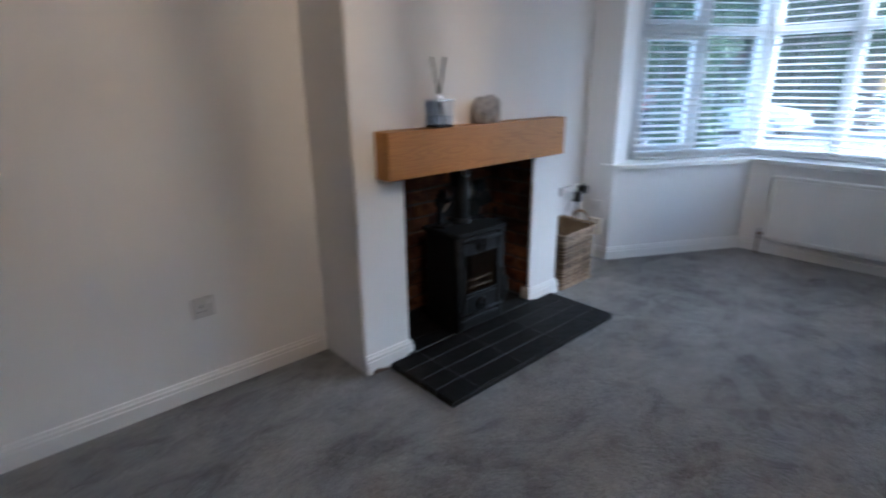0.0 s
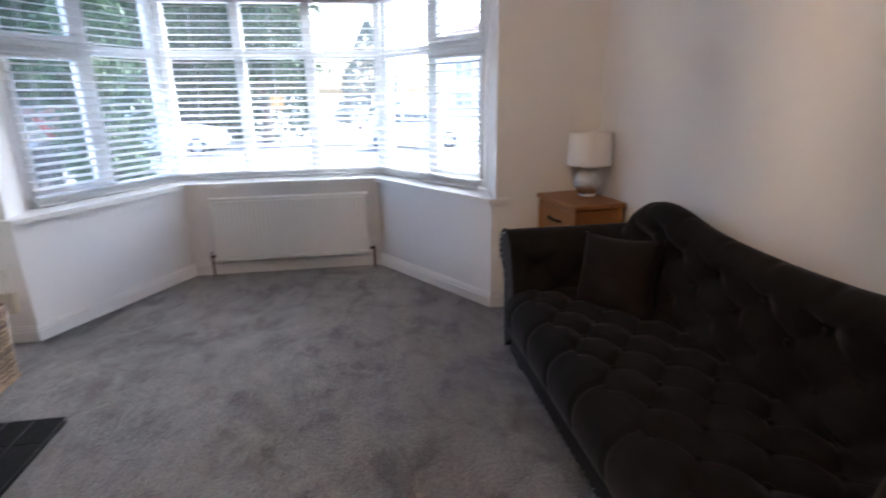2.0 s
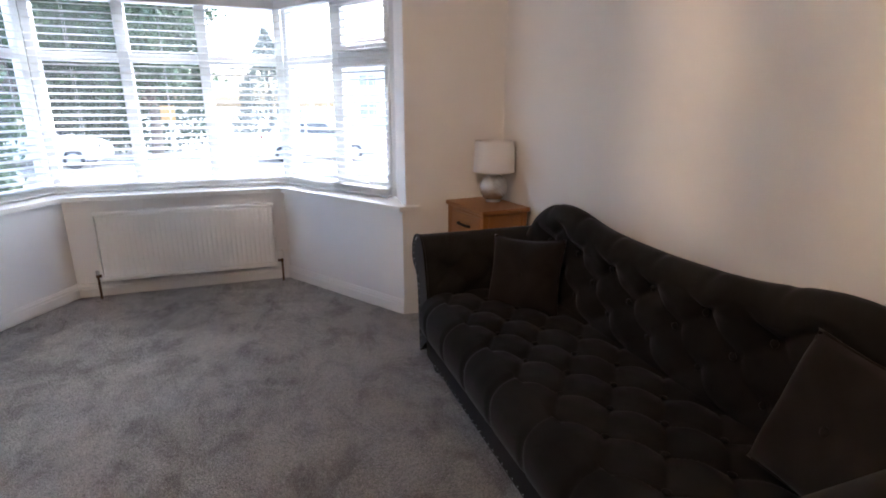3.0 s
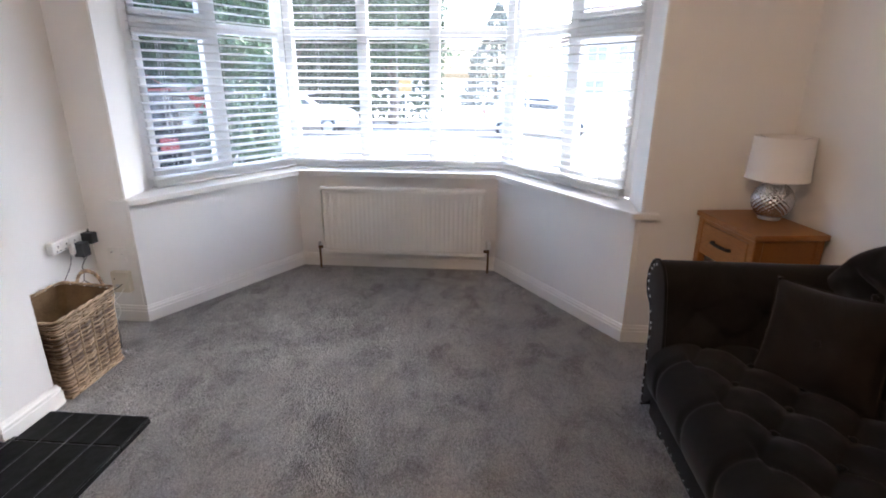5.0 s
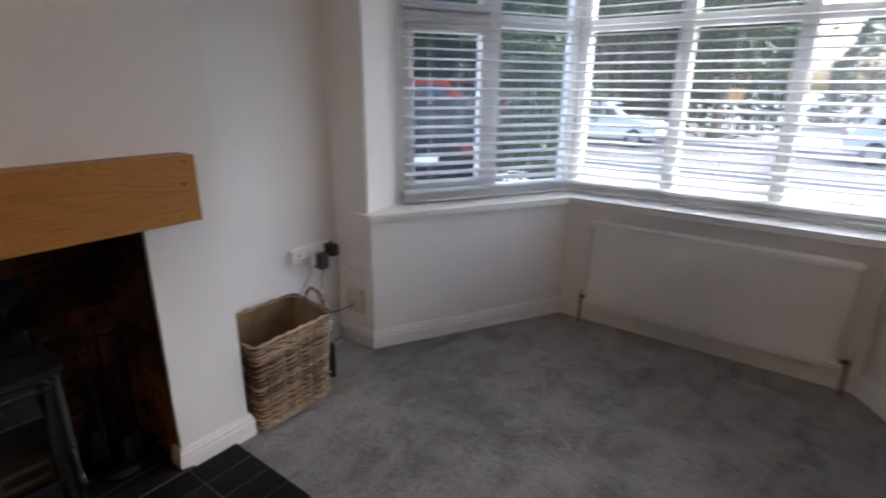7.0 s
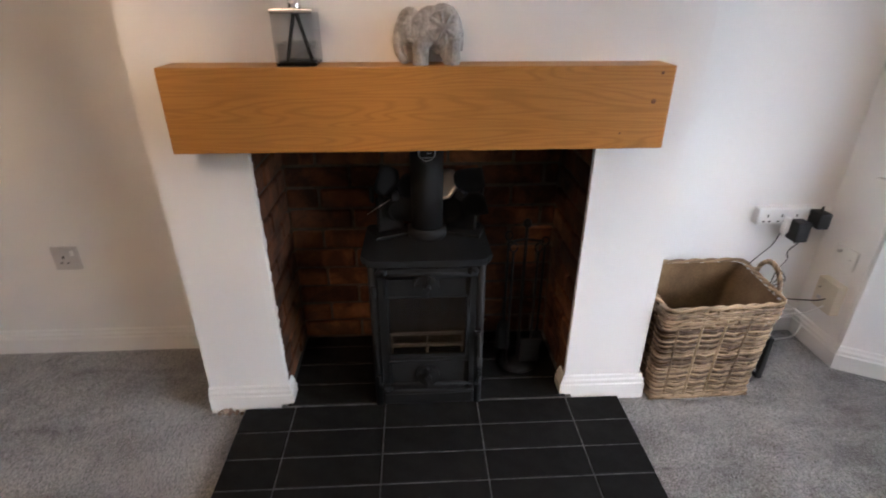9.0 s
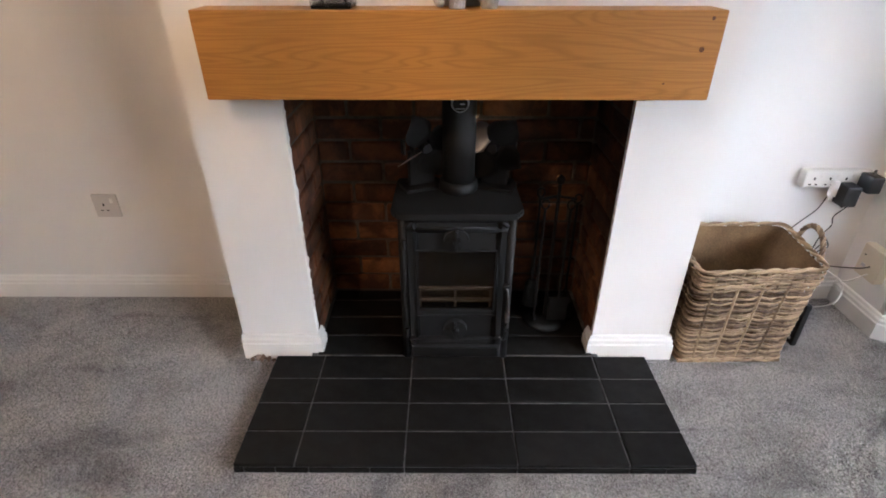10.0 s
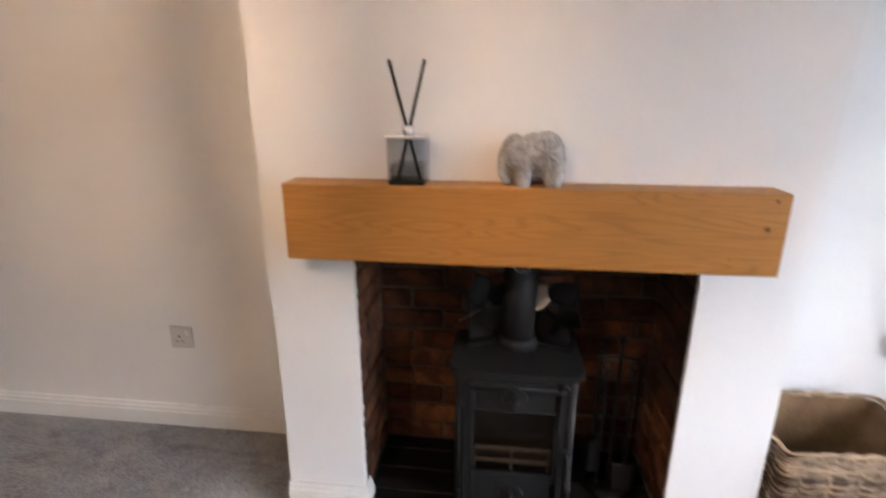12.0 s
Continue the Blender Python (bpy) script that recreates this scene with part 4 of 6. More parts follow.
def elephant():
    """A small carved stone elephant."""
    bm = bmesh.new()

    def ball(c, r, turn=0):
        bmesh.ops.create_uvsphere(bm, u_segments=20, v_segments=12, radius=1, matrix=pose(*c, turn, 0, 0) @ Matrix.Diagonal((*r, 1)))

    ball((0, 0.036, 0.078), (0.036, 0.052, 0.058))
    ball((0, 0.010, 0.082), (0.034, 0.055, 0.049))
    ball((0, 0.052, 0.056), (0.034, 0.034, 0.050))
    ball((0.002, -0.048, 0.083), (0.032, 0.036, 0.045))
    for sx in (1, -1):
        ball((0.029 * sx, -0.012, 0.080), (0.010, 0.034, 0.042))
        for i in range(6):
            a = 1.9 + 0.5 * i
            p = Vector((0.038 * sx, -0.016, 0.088))
            q = p + Vector((-0.002 * sx, -0.031 * math.cos(a), -0.036 * math.sin(a - 1.5)))
            cylinder(bm, p, q, 0.0035, 0.0025, 8)
        tube(bm, curve_points([(0.018 * sx, -0.060, 0.068), (0.03 * sx, -0.050, 0.056), (0.034 * sx, -0.028, 0.052), (0.034 * sx, -0.010, 0.058)], 4), 0.0045, 8)
        tube(bm, curve_points([(0.034 * sx, 0.03, 0.104), (0.037 * sx, 0.036, 0.085), (0.036 * sx, 0.034, 0.066)], 4), 0.0035, 8)
        ball((0.027 * sx, -0.064, 0.094), (0.005, 0.005, 0.005))
        bmesh.ops.create_uvsphere(bm, u_segments=20, v_segments=8, radius=1, matrix=pose(0.031 * sx, 0.036, 0.084) @ Matrix.Diagonal((0.012, 0.040, 0.040, 1)))
        for i in range(8):
            a = math.pi * i / 4 + 0.2
            p = Vector((0.0445 * sx, 0.036, 0.084))
            cylinder(bm, p, p + Vector((-0.006 * sx, 0.036 * math.cos(a), 0.036 * math.sin(a))), 0.0048, 0.0036, 8)
    for yy in (-0.022, 0.060):
        for xx in (-0.018, 0.018):
            cylinder(bm, (xx, yy, 0.0), (xx, yy, 0.06), 0.021, 0.024, 14)
    pts = [(0.004, -0.070, 0.090), (0.006, -0.079, 0.06), (0.008, -0.077, 0.03), (0.008, -0.067, 0.012), (0.008, -0.056, 0.014)]
    tube(bm, curve_points(pts, 5), 0.0135, 10, taper=lambda s: 1.2 - 0.5 * s)
    tube(bm, curve_points([(0, 0.080, 0.09), (0.004, 0.086, 0.07), (0.004, 0.085, 0.03)], 5), 0.005, 6)
    ob = part("elephant_figurine", bm, STONE, smooth=True)
    ob.matrix_basis = pose(-1.853, 2.148, 1.105, 0, 0, 0) @ Matrix.Diagonal((0.95, 0.90, 0.97, 1))
    rem = ob.modifiers.new("merge", "REMESH")
    rem.mode, rem.voxel_size = "VOXEL", 0.0018
    rem.use_smooth_shade = True
    rough = ob.modifiers.new("carving", "DISPLACE")
    tex = bpy.data.textures.new("carving", "CLOUDS")
    tex.noise_scale = 0.011
    rough.texture, rough.strength, rough.mid_level = tex, 0.0032, 0.5
    tagged(ob, "carved grey stone elephant ornament on the mantel beam", "ornament")


elephant()


# ---- basket ----
def basket():
    zt = 0.362
    lo = [(-2.15, 2.905), (-1.868, 2.895), (-1.874, 3.245), (-2.155, 3.25)]
    hi = [(-2.185, 2.895), (-1.862, 2.885), (-1.885, 3.29), (-2.19, 3.32)]
    t = thing("wicker_basket", "square woven willow log basket with a brown cloth lining", "basket", pose(-2.02, 3.08, 0))

    def outline(z, inset=0.0, r=0.03, n=90):
        u = z / zt
        c = [Vector(a).lerp(Vector(b), u) for a, b in zip(lo, hi)]
        mid = sum(c, Vector((0, 0))) / 4
        c = [p + (mid - p).normalized() * inset * 1.4 for p in c]
        out = []
        for i in range(4):
            p, q, s = c[i], c[(i + 1) % 4], c[(i + 2) % 4]
            d, e = (q - p).normalized(), (s - q).normalized()
            a, b = p + d * r, q - d * r
            out += [a.lerp(b, k / n) for k in range(n)]
            out += [q - d * r * (1 - k / 4) ** 2 + e * r * (k / 4) ** 2 for k in range(4)]
        return out

    rows, stakes = 34, 34
    grow = random.Random(15)
    for i in range(rows):
        z = 0.010 + i * (zt - 0.022) / (rows - 1)
        base = outline(z)
        k = len(base)
        mid = sum(base, Vector((0, 0))) / k
        tight = i < 3 or i > rows - 6        # rows of waling at the foot and below the rim
        swing, thick = (0.0022, 0.0047) if tight else (0.0036, 0.0036)
        shift = grow.uniform(-0.25, 0.25) + (math.pi * (i % 2) if tight else 0.5 * (i % 2))
        dip = grow.uniform(0, 6.28)
        pts = []
        for j, p in enumerate(base):
            out = (p - mid).normalized()
            wave = math.cos(math.pi * stakes * j / k + shift)
            wob = swing * wave + 0.0014 * math.sin(j * 0.37 + i * 2.1)
            pts.append((p.x + out.x * wob, p.y + out.y * wob, z + 0.0022 * math.sin(j * 0.09 + dip) + 0.0012 * math.sin(j * 0.41 + 2 * dip)))
        part("strand", pipe(pts, thick * grow.uniform(0.88, 1.1), 6, closed=True), WICKER, t, smooth=True)
    k = len(outline(0))
    for s in range(stakes):
        j = int(s * k / stakes) % k
        pts = [(*outline(z, 0.002)[j], z) for z in (0.004, 0.12, 0.24, zt)]
        part("stake", pipe(pts, 0.0046, 6), WICKER, t)
    for ph in (0.0, math.pi):
        base = outline(zt)
        mid = sum(base, Vector((0, 0))) / k
        pts = []
        for j, p in enumerate(base):
            out = (p - mid).normalized()
            w = 0.005 * math.cos(2 * math.pi * j / 30 + ph)
            pts.append((p.x + out.x * w, p.y + out.y * w, zt + 0.007 + 0.004 * math.sin(2 * math.pi * j / 30 + ph)))
        part("rim", pipe(pts, 0.0052, 7, closed=True), WICKER, t, smooth=True)
    bm = bmesh.new()
    rings = [[bm.verts.new((*p, z)) for p in outline(z, i)] for z, i in ((0.02, 0.026), (0.12, 0.026), (0.24, 0.024), (zt + 0.004, 0.012))]
    for a, b in zip(rings, rings[1:]):
        for j in range(k):
            bm.faces.new((a[j], a[(j + 1) % k], b[(j + 1) % k], b[j]))
    bm.faces.new(rings[0])
    part("lining", bm, LINING, t, "brown cloth lining", smooth=True)
    part("base", prism_of(lo, 0.002, 0.012), WICKER, t)
    p, q = Vector((-2.10, 3.317)), Vector((-1.965, 3.314))
    for ph in (0.0, 2.1, 4.2):
        pts = []
        for i in range(31):
            a = math.pi * i / 30
            c = p.lerp(q, 0.5 - 0.5 * math.cos(a))
            pts.append((c.x, c.y + 0.005 * math.cos(i * 0.9 + ph), zt - 0.01 + 0.085 * math.sin(a) + 0.005 * math.sin(i * 0.9 + ph)))
        part("handle_strand", pipe(pts, 0.0056, 6), WICKER, t, smooth=True)


basket()


# ---- sockets, plugs and cables ----
def socket_plate(name, label, m, w, h, material, depth=0.01):
    t = thing(name, label, "socket", m)
    part("plate", solid(-w / 2, w / 2, -depth, 0.0, -h / 2, h / 2, bevel=0.003), material, t, local=True)
    return t


def pins(t, u, v, depth):
    for du, dv, a, b in ((0, 0.011, 0.003, 0.005), (-0.011, -0.011, 0.0042, 0.0024), (0.011, -0.011, 0.0042, 0.0024)):
        part("pin_hole", solid(u + du - a, u + du + a, -depth - 0.0006, -depth + 0.002, v + dv - b, v + dv + b), DARK_HOLE, t, local=True)


s = socket_plate("wall_socket", "white single switched wall socket above the skirting", pose(WEST, 0.856, 0.405, 0, 0, 90), 0.09, 0.09, SOCKET_PLASTIC)
pins(s, -0.008, -0.006, 0.01)
part("switch", solid(0.02, 0.032, -0.0135, -0.009, 0.012, 0.032, bevel=0.002), WHITE_PLASTIC, s, local=True)

strip = thing("extension_socket_strip", "white four-way switched socket strip fixed to the alcove wall", "socket strip", pose(WEST, 3.475, 0.525, 0, 0, 90))
part("case", solid(-0.118, 0.115, -0.036, 0.0, -0.032, 0.032, bevel=0.008, segs=3), WHITE_PLASTIC, strip, local=True)
for k in range(3):
    u = -0.082 + 0.055 * k
    pins(strip, u, -0.008, 0.036)
    part("switch", solid(u + 0.018, u + 0.034, -0.0395, -0.035, 0.006, 0.02, bevel=0.0015), WHITE_PLASTIC, strip, local=True)
for u, v, w, d, h, col, lab in ((0.03, -0.045, 0.05, 0.055, 0.075, BLACK_PLASTIC, "black plug-in power adaptor in the socket strip"), (0.092, 0.0, 0.045, 0.06, 0.06, BLACK_PLASTIC, "black mains plug in the socket strip"), (-0.01, -0.03, 0.022, 0.02, 0.06, WHITE_PLASTIC, "slim white plug in the socket strip")):
    m = pose(WEST, 3.475, 0.525, 0, 0, 90) @ pose(u, -0.036, v)
    p = thing("power_adaptor", lab, "plug", m)
    bm = solid(-w / 2, w / 2, -d, 0.0, -h / 2, h / 2, bevel=0.006)
    part("case", bm, col, p, local=True)
    part("cable_boot", rod((0, -d * 0.5, -h / 2), (0, -d * 0.5, -h / 2 - 0.014), 0.005, 0.003, n=10) if v < 0 else rod((0, -d * 0.5, h / 2), (0, -d * 0.5, h / 2 + 0.018), 0.006, 0.004, n=10), col, p, local=True)
s = socket_plate("aerial_socket", "white aerial socket plate on the pier", pose(-2.125, NORTH, 0.405), 0.10, 0.075, WHITE_PLASTIC)
part("coax_nut", rod((-0.02, -0.01, 0.015), (-0.02, -0.022, 0.015), 0.006, n=12), STEEL, s, local=True)
part("screw", rod((0.03, -0.01, 0), (0.03, -0.0112, 0), 0.003, n=10), STEEL, s, local=True)
s = socket_plate("telephone_socket", "yellowed cream telephone master socket on the pier", pose(-2.118, NORTH, 0.247), 0.10, 0.12, CREAM_PLASTIC, 0.035)
part("screw", rod((-0.03, -0.035, 0.02), (-0.03, -0.0362, 0.02), 0.0035, n=10), DARK_HOLE, s, local=True)
part("jack", solid(-0.03, -0.012, -0.037, -0.033, -0.025, -0.012, bevel=0.001, segs=1), STEEL, s, local=True)

routerbox = thing("broadband_box", "flat black box standing behind the basket", "router", pose(-2.045, 3.34, 0, 0, 0, 1))
part("case", solid(-0.09, 0.09, -0.010, 0.010, 0.0, 0.175, bevel=0.006), BLACK_PLASTIC, routerbox, local=True)
part("foot", solid(-0.05, 0.05, -0.014, 0.024, 0.0, 0.01, bevel=0.003), BLACK_PLASTIC, routerbox, local=True)
part("port", solid(0.05, 0.075, -0.0110, -0.0095, 0.02, 0.032), WHITE_PLASTIC, routerbox, local=True)


def cable(name, label, ctrl, r, material):
    pts = curve_points(ctrl, 6)
    ob = part(name, pipe(pts, r, 6), material, smooth=True)
    tagged(ob, label, "cable")


cable("power_cable", "thin black cable hanging from the adaptor", [(-2.195, 3.52, 0.432), (-2.225, 3.515, 0.38), (-2.235, 3.53, 0.34), (-2.21, 3.49, 0.315), (-2.225, 3.52, 0.28), (-2.22, 3.49, 0.235), (-2.205, 3.525, 0.265), (-2.23, 3.505, 0.30), (-2.22, 3.48, 0.22), (-2.2, 3.45, 0.10), (-2.12, 3.43, 0.008)], 0.0022, BLACK_PLASTIC)
cable("power_cable", "thin grey cable running down behind the basket", [(-2.23, 3.465, 0.455), (-2.24, 3.455, 0.40), (-2.245, 3.40, 0.33), (-2.245, 3.36, 0.26), (-2.24, 3.345, 0.1), (-2.225, 3.36, 0.008)], 0.002, BLACK_PLASTIC)
cable("telephone_cable", "white telephone cable looping down to the floor", [(-2.10, 3.62, 0.212), (-2.12, 3.58, 0.17), (-2.17, 3.52, 0.12), (-2.16, 3.48, 0.06), (-2.11, 3.47, 0.06), (-2.08, 3.53, 0.1), (-2.12, 3.56, 0.16), (-2.19, 3.5, 0.18), (-2.21, 3.42, 0.1)], 0.0026, WHITE_PLASTIC)
cable("telephone_cable", "black telephone lead plugged into the master socket", [(-2.105, 3.622, 0.24), (-2.12, 3.60, 0.225), (-2.17, 3.55, 0.2), (-2.2, 3.48, 0.19), (-2.16, 3.42, 0.12), (-2.1, 3.425, 0.09)], 0.0024, BLACK_PLASTIC)


# ---- sofa ----
def tuft(a, b, pa, pb):
    """Depth of deep buttoning at (a, b) metres, 0 on the puffs and 1 in a button; buttons on a diamond grid of pa by pb."""
    u, v = a / pa, b / pb
    s, d = u + v, u - v
    fs, fd = abs(s - round(s)), abs(d - round(d))
    crease = max(math.exp(-((fs / 0.055) ** 2)), math.exp(-((fd / 0.055) ** 2)))
    pit = math.exp(-((fs**2 + fd**2) / 0.09))
    belly = (math.cos(2 * math.pi * s) + math.cos(2 * math.pi * d)) * 0.25
    return 0.38 * crease + 0.62 * pit + 0.16 * belly


S0, S1, ARM0, ARM1 = 0.95, 3.05, 1.20, 2.80
sofa = thing("chesterfield_sofa", "dark charcoal velvet deep-buttoned sofa with rolled arms and chrome studs", "sofa", pose(0.9, 2.0, 0))
part("base_frame", solid(0.565, 1.27, S0 + 0.14, S1 - 0.14, 0.075, 0.25, bevel=0.015, segs=3), VELVET, sofa)
STUD = surface("chrome_stud", (0.7, 0.69, 0.68), (0.85, 0.84, 0.83), 8, 90, 0.18, 1.0, 0.0)


seat_pts = [(p.x, p.y) for p in curve_points([Vector((a, b)) for a, b in [(0.560, 0.215), (0.515, 0.255), (0.497, 0.32), (0.507, 0.39), (0.56, 0.438), (0.66, 0.452), (0.86, 0.448), (1.13, 0.44)]], 12)]
seat_len = [0.0]
for (a, b), (c, d) in zip(seat_pts, seat_pts[1:]):
    seat_len.append(seat_len[-1] + math.hypot(c - a, d - b))
TA, TB = 0.235, 0.205


def on_line(pts, lens, s):
    """Place and outward normal at length s along a line in a plane."""
    s = max(0.0, min(lens[-1], s))
    i = max(k for k in range(len(lens) - 1) if lens[k] <= s + 1e-9)
    f = (s - lens[i]) / max(lens[i + 1] - lens[i], 1e-9)
    (a, b), (c, d) = pts[i], pts[i + 1]
    l = math.hypot(c - a, d - b)
    return a + (c - a) * f, b + (d - b) * f, -(d - b) / l, (c - a) / l


def seat(u, v):
    y = ARM0 + (ARM1 - ARM0) * u
    s = seat_len[-1] * v
    x, z, nx, nz = on_line(seat_pts, seat_len, s)
    start = 0.31
    if s > start:
        h = tuft(y - 2.0, s - start, TA, TB)
    else:
        near = abs((y - 2.0) / TA * 1.0 - round((y - 2.0) / TA * 1.0))
        h = 0.35 * math.exp(-((near / 0.05) ** 2)) * min(1.0, s / 0.12)
    k = min(1, s / 0.03)
    sag = -0.012 * math.sin(math.pi * u) * max(0.0, min(1.0, (s - 0.25) * 4))
    return Vector((x - nx * 0.026 * h * k, y, z + nz * (-0.026 * h * k) + sag))


part("seat", sheet(150, 80, seat), VELVET, sofa, smooth=True)


def back_top(y):
    a = abs(y - 2.0)
    hump = 0.825 + 0.048 * math.exp(-(((a - 0.62) / 0.2) ** 2)) - 0.012 * math.exp(-((a / 0.3) ** 2))
    fall = max(0.0, a - 0.70)
    return hump - 2.2 * fall**2 - 0.35 * max(0.0, a - 0.84)


def back_line(y):
    h = back_top(y)
    return curve_points([Vector(p) for p in [(1.085, 0.38), (1.098, 0.52), (1.118, h - 0.17), (1.098, h - 0.085), (1.115, h - 0.025), (1.165, h), (1.225, h - 0.025), (1.258, h - 0.10), (1.262, 0.5), (1.262, 0.2)]], 8)


def back(u, v):
    y = S0 + 0.06 + (S1 - S0 - 0.12) * u
    line = back_line(y)
    f = v * (len(line) - 1)
    i = min(int(f), len(line) - 2)
    p = line[i].lerp(line[i + 1], f - i)
    h = 0.0
    if p.x < 1.15 and v < 0.5:
        h = tuft(y - 2.0, p.y - 0.50, TA, 0.19)
        h *= max(0.0, min(1.0, (back_top(y) - 0.06 - p.y) / 0.05))
    ripple = 0.006 * math.exp(-(((y - 2.0) / TA - round((y - 2.0) / TA)) / 0.07) ** 2) if 0.3 < v < 0.62 else 0.0
    return Vector((p.x + 0.036 * h, y, p.y - ripple))


part("backrest", sheet(170, 72, back), VELVET, sofa, smooth=True)

ARM_LINE = [(2.79, 0.22), (2.80, 0.34), (2.815, 0.46), (2.84, 0.55), (2.862, 0.625), (2.90, 0.682), (2.96, 0.704), (3.026, 0.678), (3.060, 0.612), (3.040, 0.545), (2.99, 0.510), (2.965, 0.44), (2.95, 0.30), (2.935, 0.10)]
arm_pts = [(p.x, p.y) for p in curve_points([Vector(p) for p in ARM_LINE], 6)]
for sign in (1, -1):
    def arm(u, v, sign=sign):
        f = v * (len(arm_pts) - 1)
        i = min(int(f), len(arm_pts) - 2)
        y, z = Vector(arm_pts[i]).lerp(Vector(arm_pts[i + 1]), f - i)
        x = 0.548 + (1.2 - 0.548) * u
        h = tuft(x - 0.79, z - 0.45, TA, 0.19) if v < 0.42 else 0.0
        h *= max(0.0, min(1.0, (0.62 - z) / 0.06)) * max(0.0, min(1.0, (x - 0.575) / 0.05))
        return Vector((x, 2.0 + sign * (y - 2.0 + 0.03 * h), z))

    a = part("arm", sheet(56, 90, arm), VELVET, sofa, smooth=True)
    bm = bmesh.new()
    ring = [(2.0 + sign * (y - 2.0), z) for y, z in arm_pts]
    mid = Vector((2.0 + sign * 0.87, 0.42))
    outer = [bm.verts.new((0.552, y, z)) for y, z in ring]
    lip = [bm.verts.new((0.543, y + (mid.x - y) * 0.05, z + (mid.y - z) * 0.02)) for y, z in ring]
    for i in range(len(ring) - 1):
        bm.faces.new((outer[i], outer[i + 1], lip[i + 1], lip[i]))
    k = len(ring)
    # face of the scroll, joined across from the inner to the outer edge
    for i in range(k // 2):
        j = k - 1 - i
        if i + 1 < j - 1:
            bm.faces.new((lip[i], lip[i + 1], lip[j - 1], lip[j]))
        elif i + 1 == j - 1:
            bm.faces.new((lip[i], lip[i + 1], lip[j]))
    part("arm_front", bm, VELVET, sofa, smooth=False)
    edge = [(0.545, 2.0 + sign * (y - 2.0), z) for y, z in arm_pts]
    part("arm_piping", pipe(edge, 0.006, 6), VELVET, sofa, smooth=True)
    stud0 = None
    outer_edge = arm_pts[34:]
    run = 0.0
    prev = Vector(outer_edge[0])
    for p in outer_edge[1:]:
        p = Vector(p)
        run += (p - prev).length
        prev = p
        if run > 0.034:
            run = 0.0
            inward = (Vector((2.93, 0.45)) - p).normalized() * 0.015
            if p.y > 0.52:
                inward = (Vector((2.955, 0.605)) - p).normalized() * 0.018
            m = place_of(sofa).inverted() @ pose(0.5435, 2.0 + sign * (p.x + inward.x - 2.0), p.y + inward.y)
            if stud0 is None:
                stud0 = part("stud", turned([(0.0062, 0.0), (0.0058, 0.002), (0.004, 0.0042), (0.001, 0.0052)], 10), STUD, sofa, "chrome upholstery stud", True, True)
                stud0.data.transform(pose(0, 0, 0, 0, -90, 0))
                stud0.matrix_basis = m
            else:
                again(stud0, m)
for k in range(40):
    again(stud0, place_of(sofa).inverted() @ pose(0.5655, 1.22 + k * 0.0395, 0.095) @ Matrix.Scale(0.62, 4))
for x, y in ((0.62, 2.86), (0.62, 1.14), (1.2, 2.86), (1.2, 1.14)):
    part("foot", turned([(0.018, 0.0), (0.026, 0.012), (0.034, 0.05), (0.04, 0.085)], 18, (x, y, 0)), IRON_DARK, sofa, smooth=True)
# buttons in the pits
btn = None
spots = []
for i in range(-7, 8):
    for j in range(0, 8):
        if (i + j) % 2 == 0:
            y = 2.0 + i * TA / 2
            s = 0.31 + j * TB / 2
            if ARM0 + 0.05 < y < ARM1 - 0.05 and s < seat_len[-1] - 0.08:
                x, z, nx, nz = on_line(seat_pts, seat_len, s)
                u = (y - ARM0) / (ARM1 - ARM0)
                spots.append((x, y, z - 0.022 - 0.012 * math.sin(math.pi * u), 0))
    for j in range(0, 4):
        if (i + j) % 2 == 0:
            y, z = 2.0 + i * TA / 2, 0.50 + j * 0.19 / 2
            if abs(y - 2.0) < 0.72 and z < back_top(y) - 0.12:
                spots.append((1.105 + 0.024, y, z, -80))
for x, y, z, turn in spots:
    m = place_of(sofa).inverted() @ pose(x, y, z, 0, turn, 0)
    if btn is None:
        btn = part("button", turned([(0.012, 0.0), (0.0125, 0.003), (0.008, 0.0065), (0.002, 0.0078)], 10), VELVET, sofa, "", True, True)
        btn.matrix_basis = m
    else:
        again(btn, m)


def cushion(m, size, label):
    t = thing("cushion", label, "cushion", m, "cushions on the sofa")

    def side(sgn):
        def f(u, v):
            a, b = u * 2 - 1, v * 2 - 1
            puff = max(0.0, (1 - a**4) * (1 - b**4)) ** 0.55
            pinch = 1 - 0.09 * (1 - a * a) * b * b - 0.09 * (1 - b * b) * a * a
            n = noise.noise(Vector((a * 2, b * 2, sgn))) * 0.008
            return Vector((a * size / 2 * pinch, sgn * (0.068 * puff + n * puff), b * size / 2 * pinch))
        return f

    for sgn, nm in ((-1, "front_cover"), (1, "back_cover")):
        part(nm, sheet(28, 28, side(sgn)), PILLOW, t, smooth=True, local=True)
    edge = []
    for k in range(80):
        q, f = divmod(k, 20)
        f = f / 10 - 1
        a, b = ((f, -1), (1, f), (-f, 1), (-1, -f))[q]
        pinch = 1 - 0.09 * (1 - a * a) * b * b - 0.09 * (1 - b * b) * a * a
        edge.append((a * size / 2 * pinch, 0, b * size / 2 * pinch))
    part("piping", pipe(edge, 0.004, 6, closed=True), PILLOW, t, smooth=True, local=True)
    part("button", turned([(0.012, 0.0), (0.012, 0.003), (0.006, 0.006)], 12), PILLOW, t, local=True).matrix_basis = pose(0, -0.066, 0, 90, 0, 0)


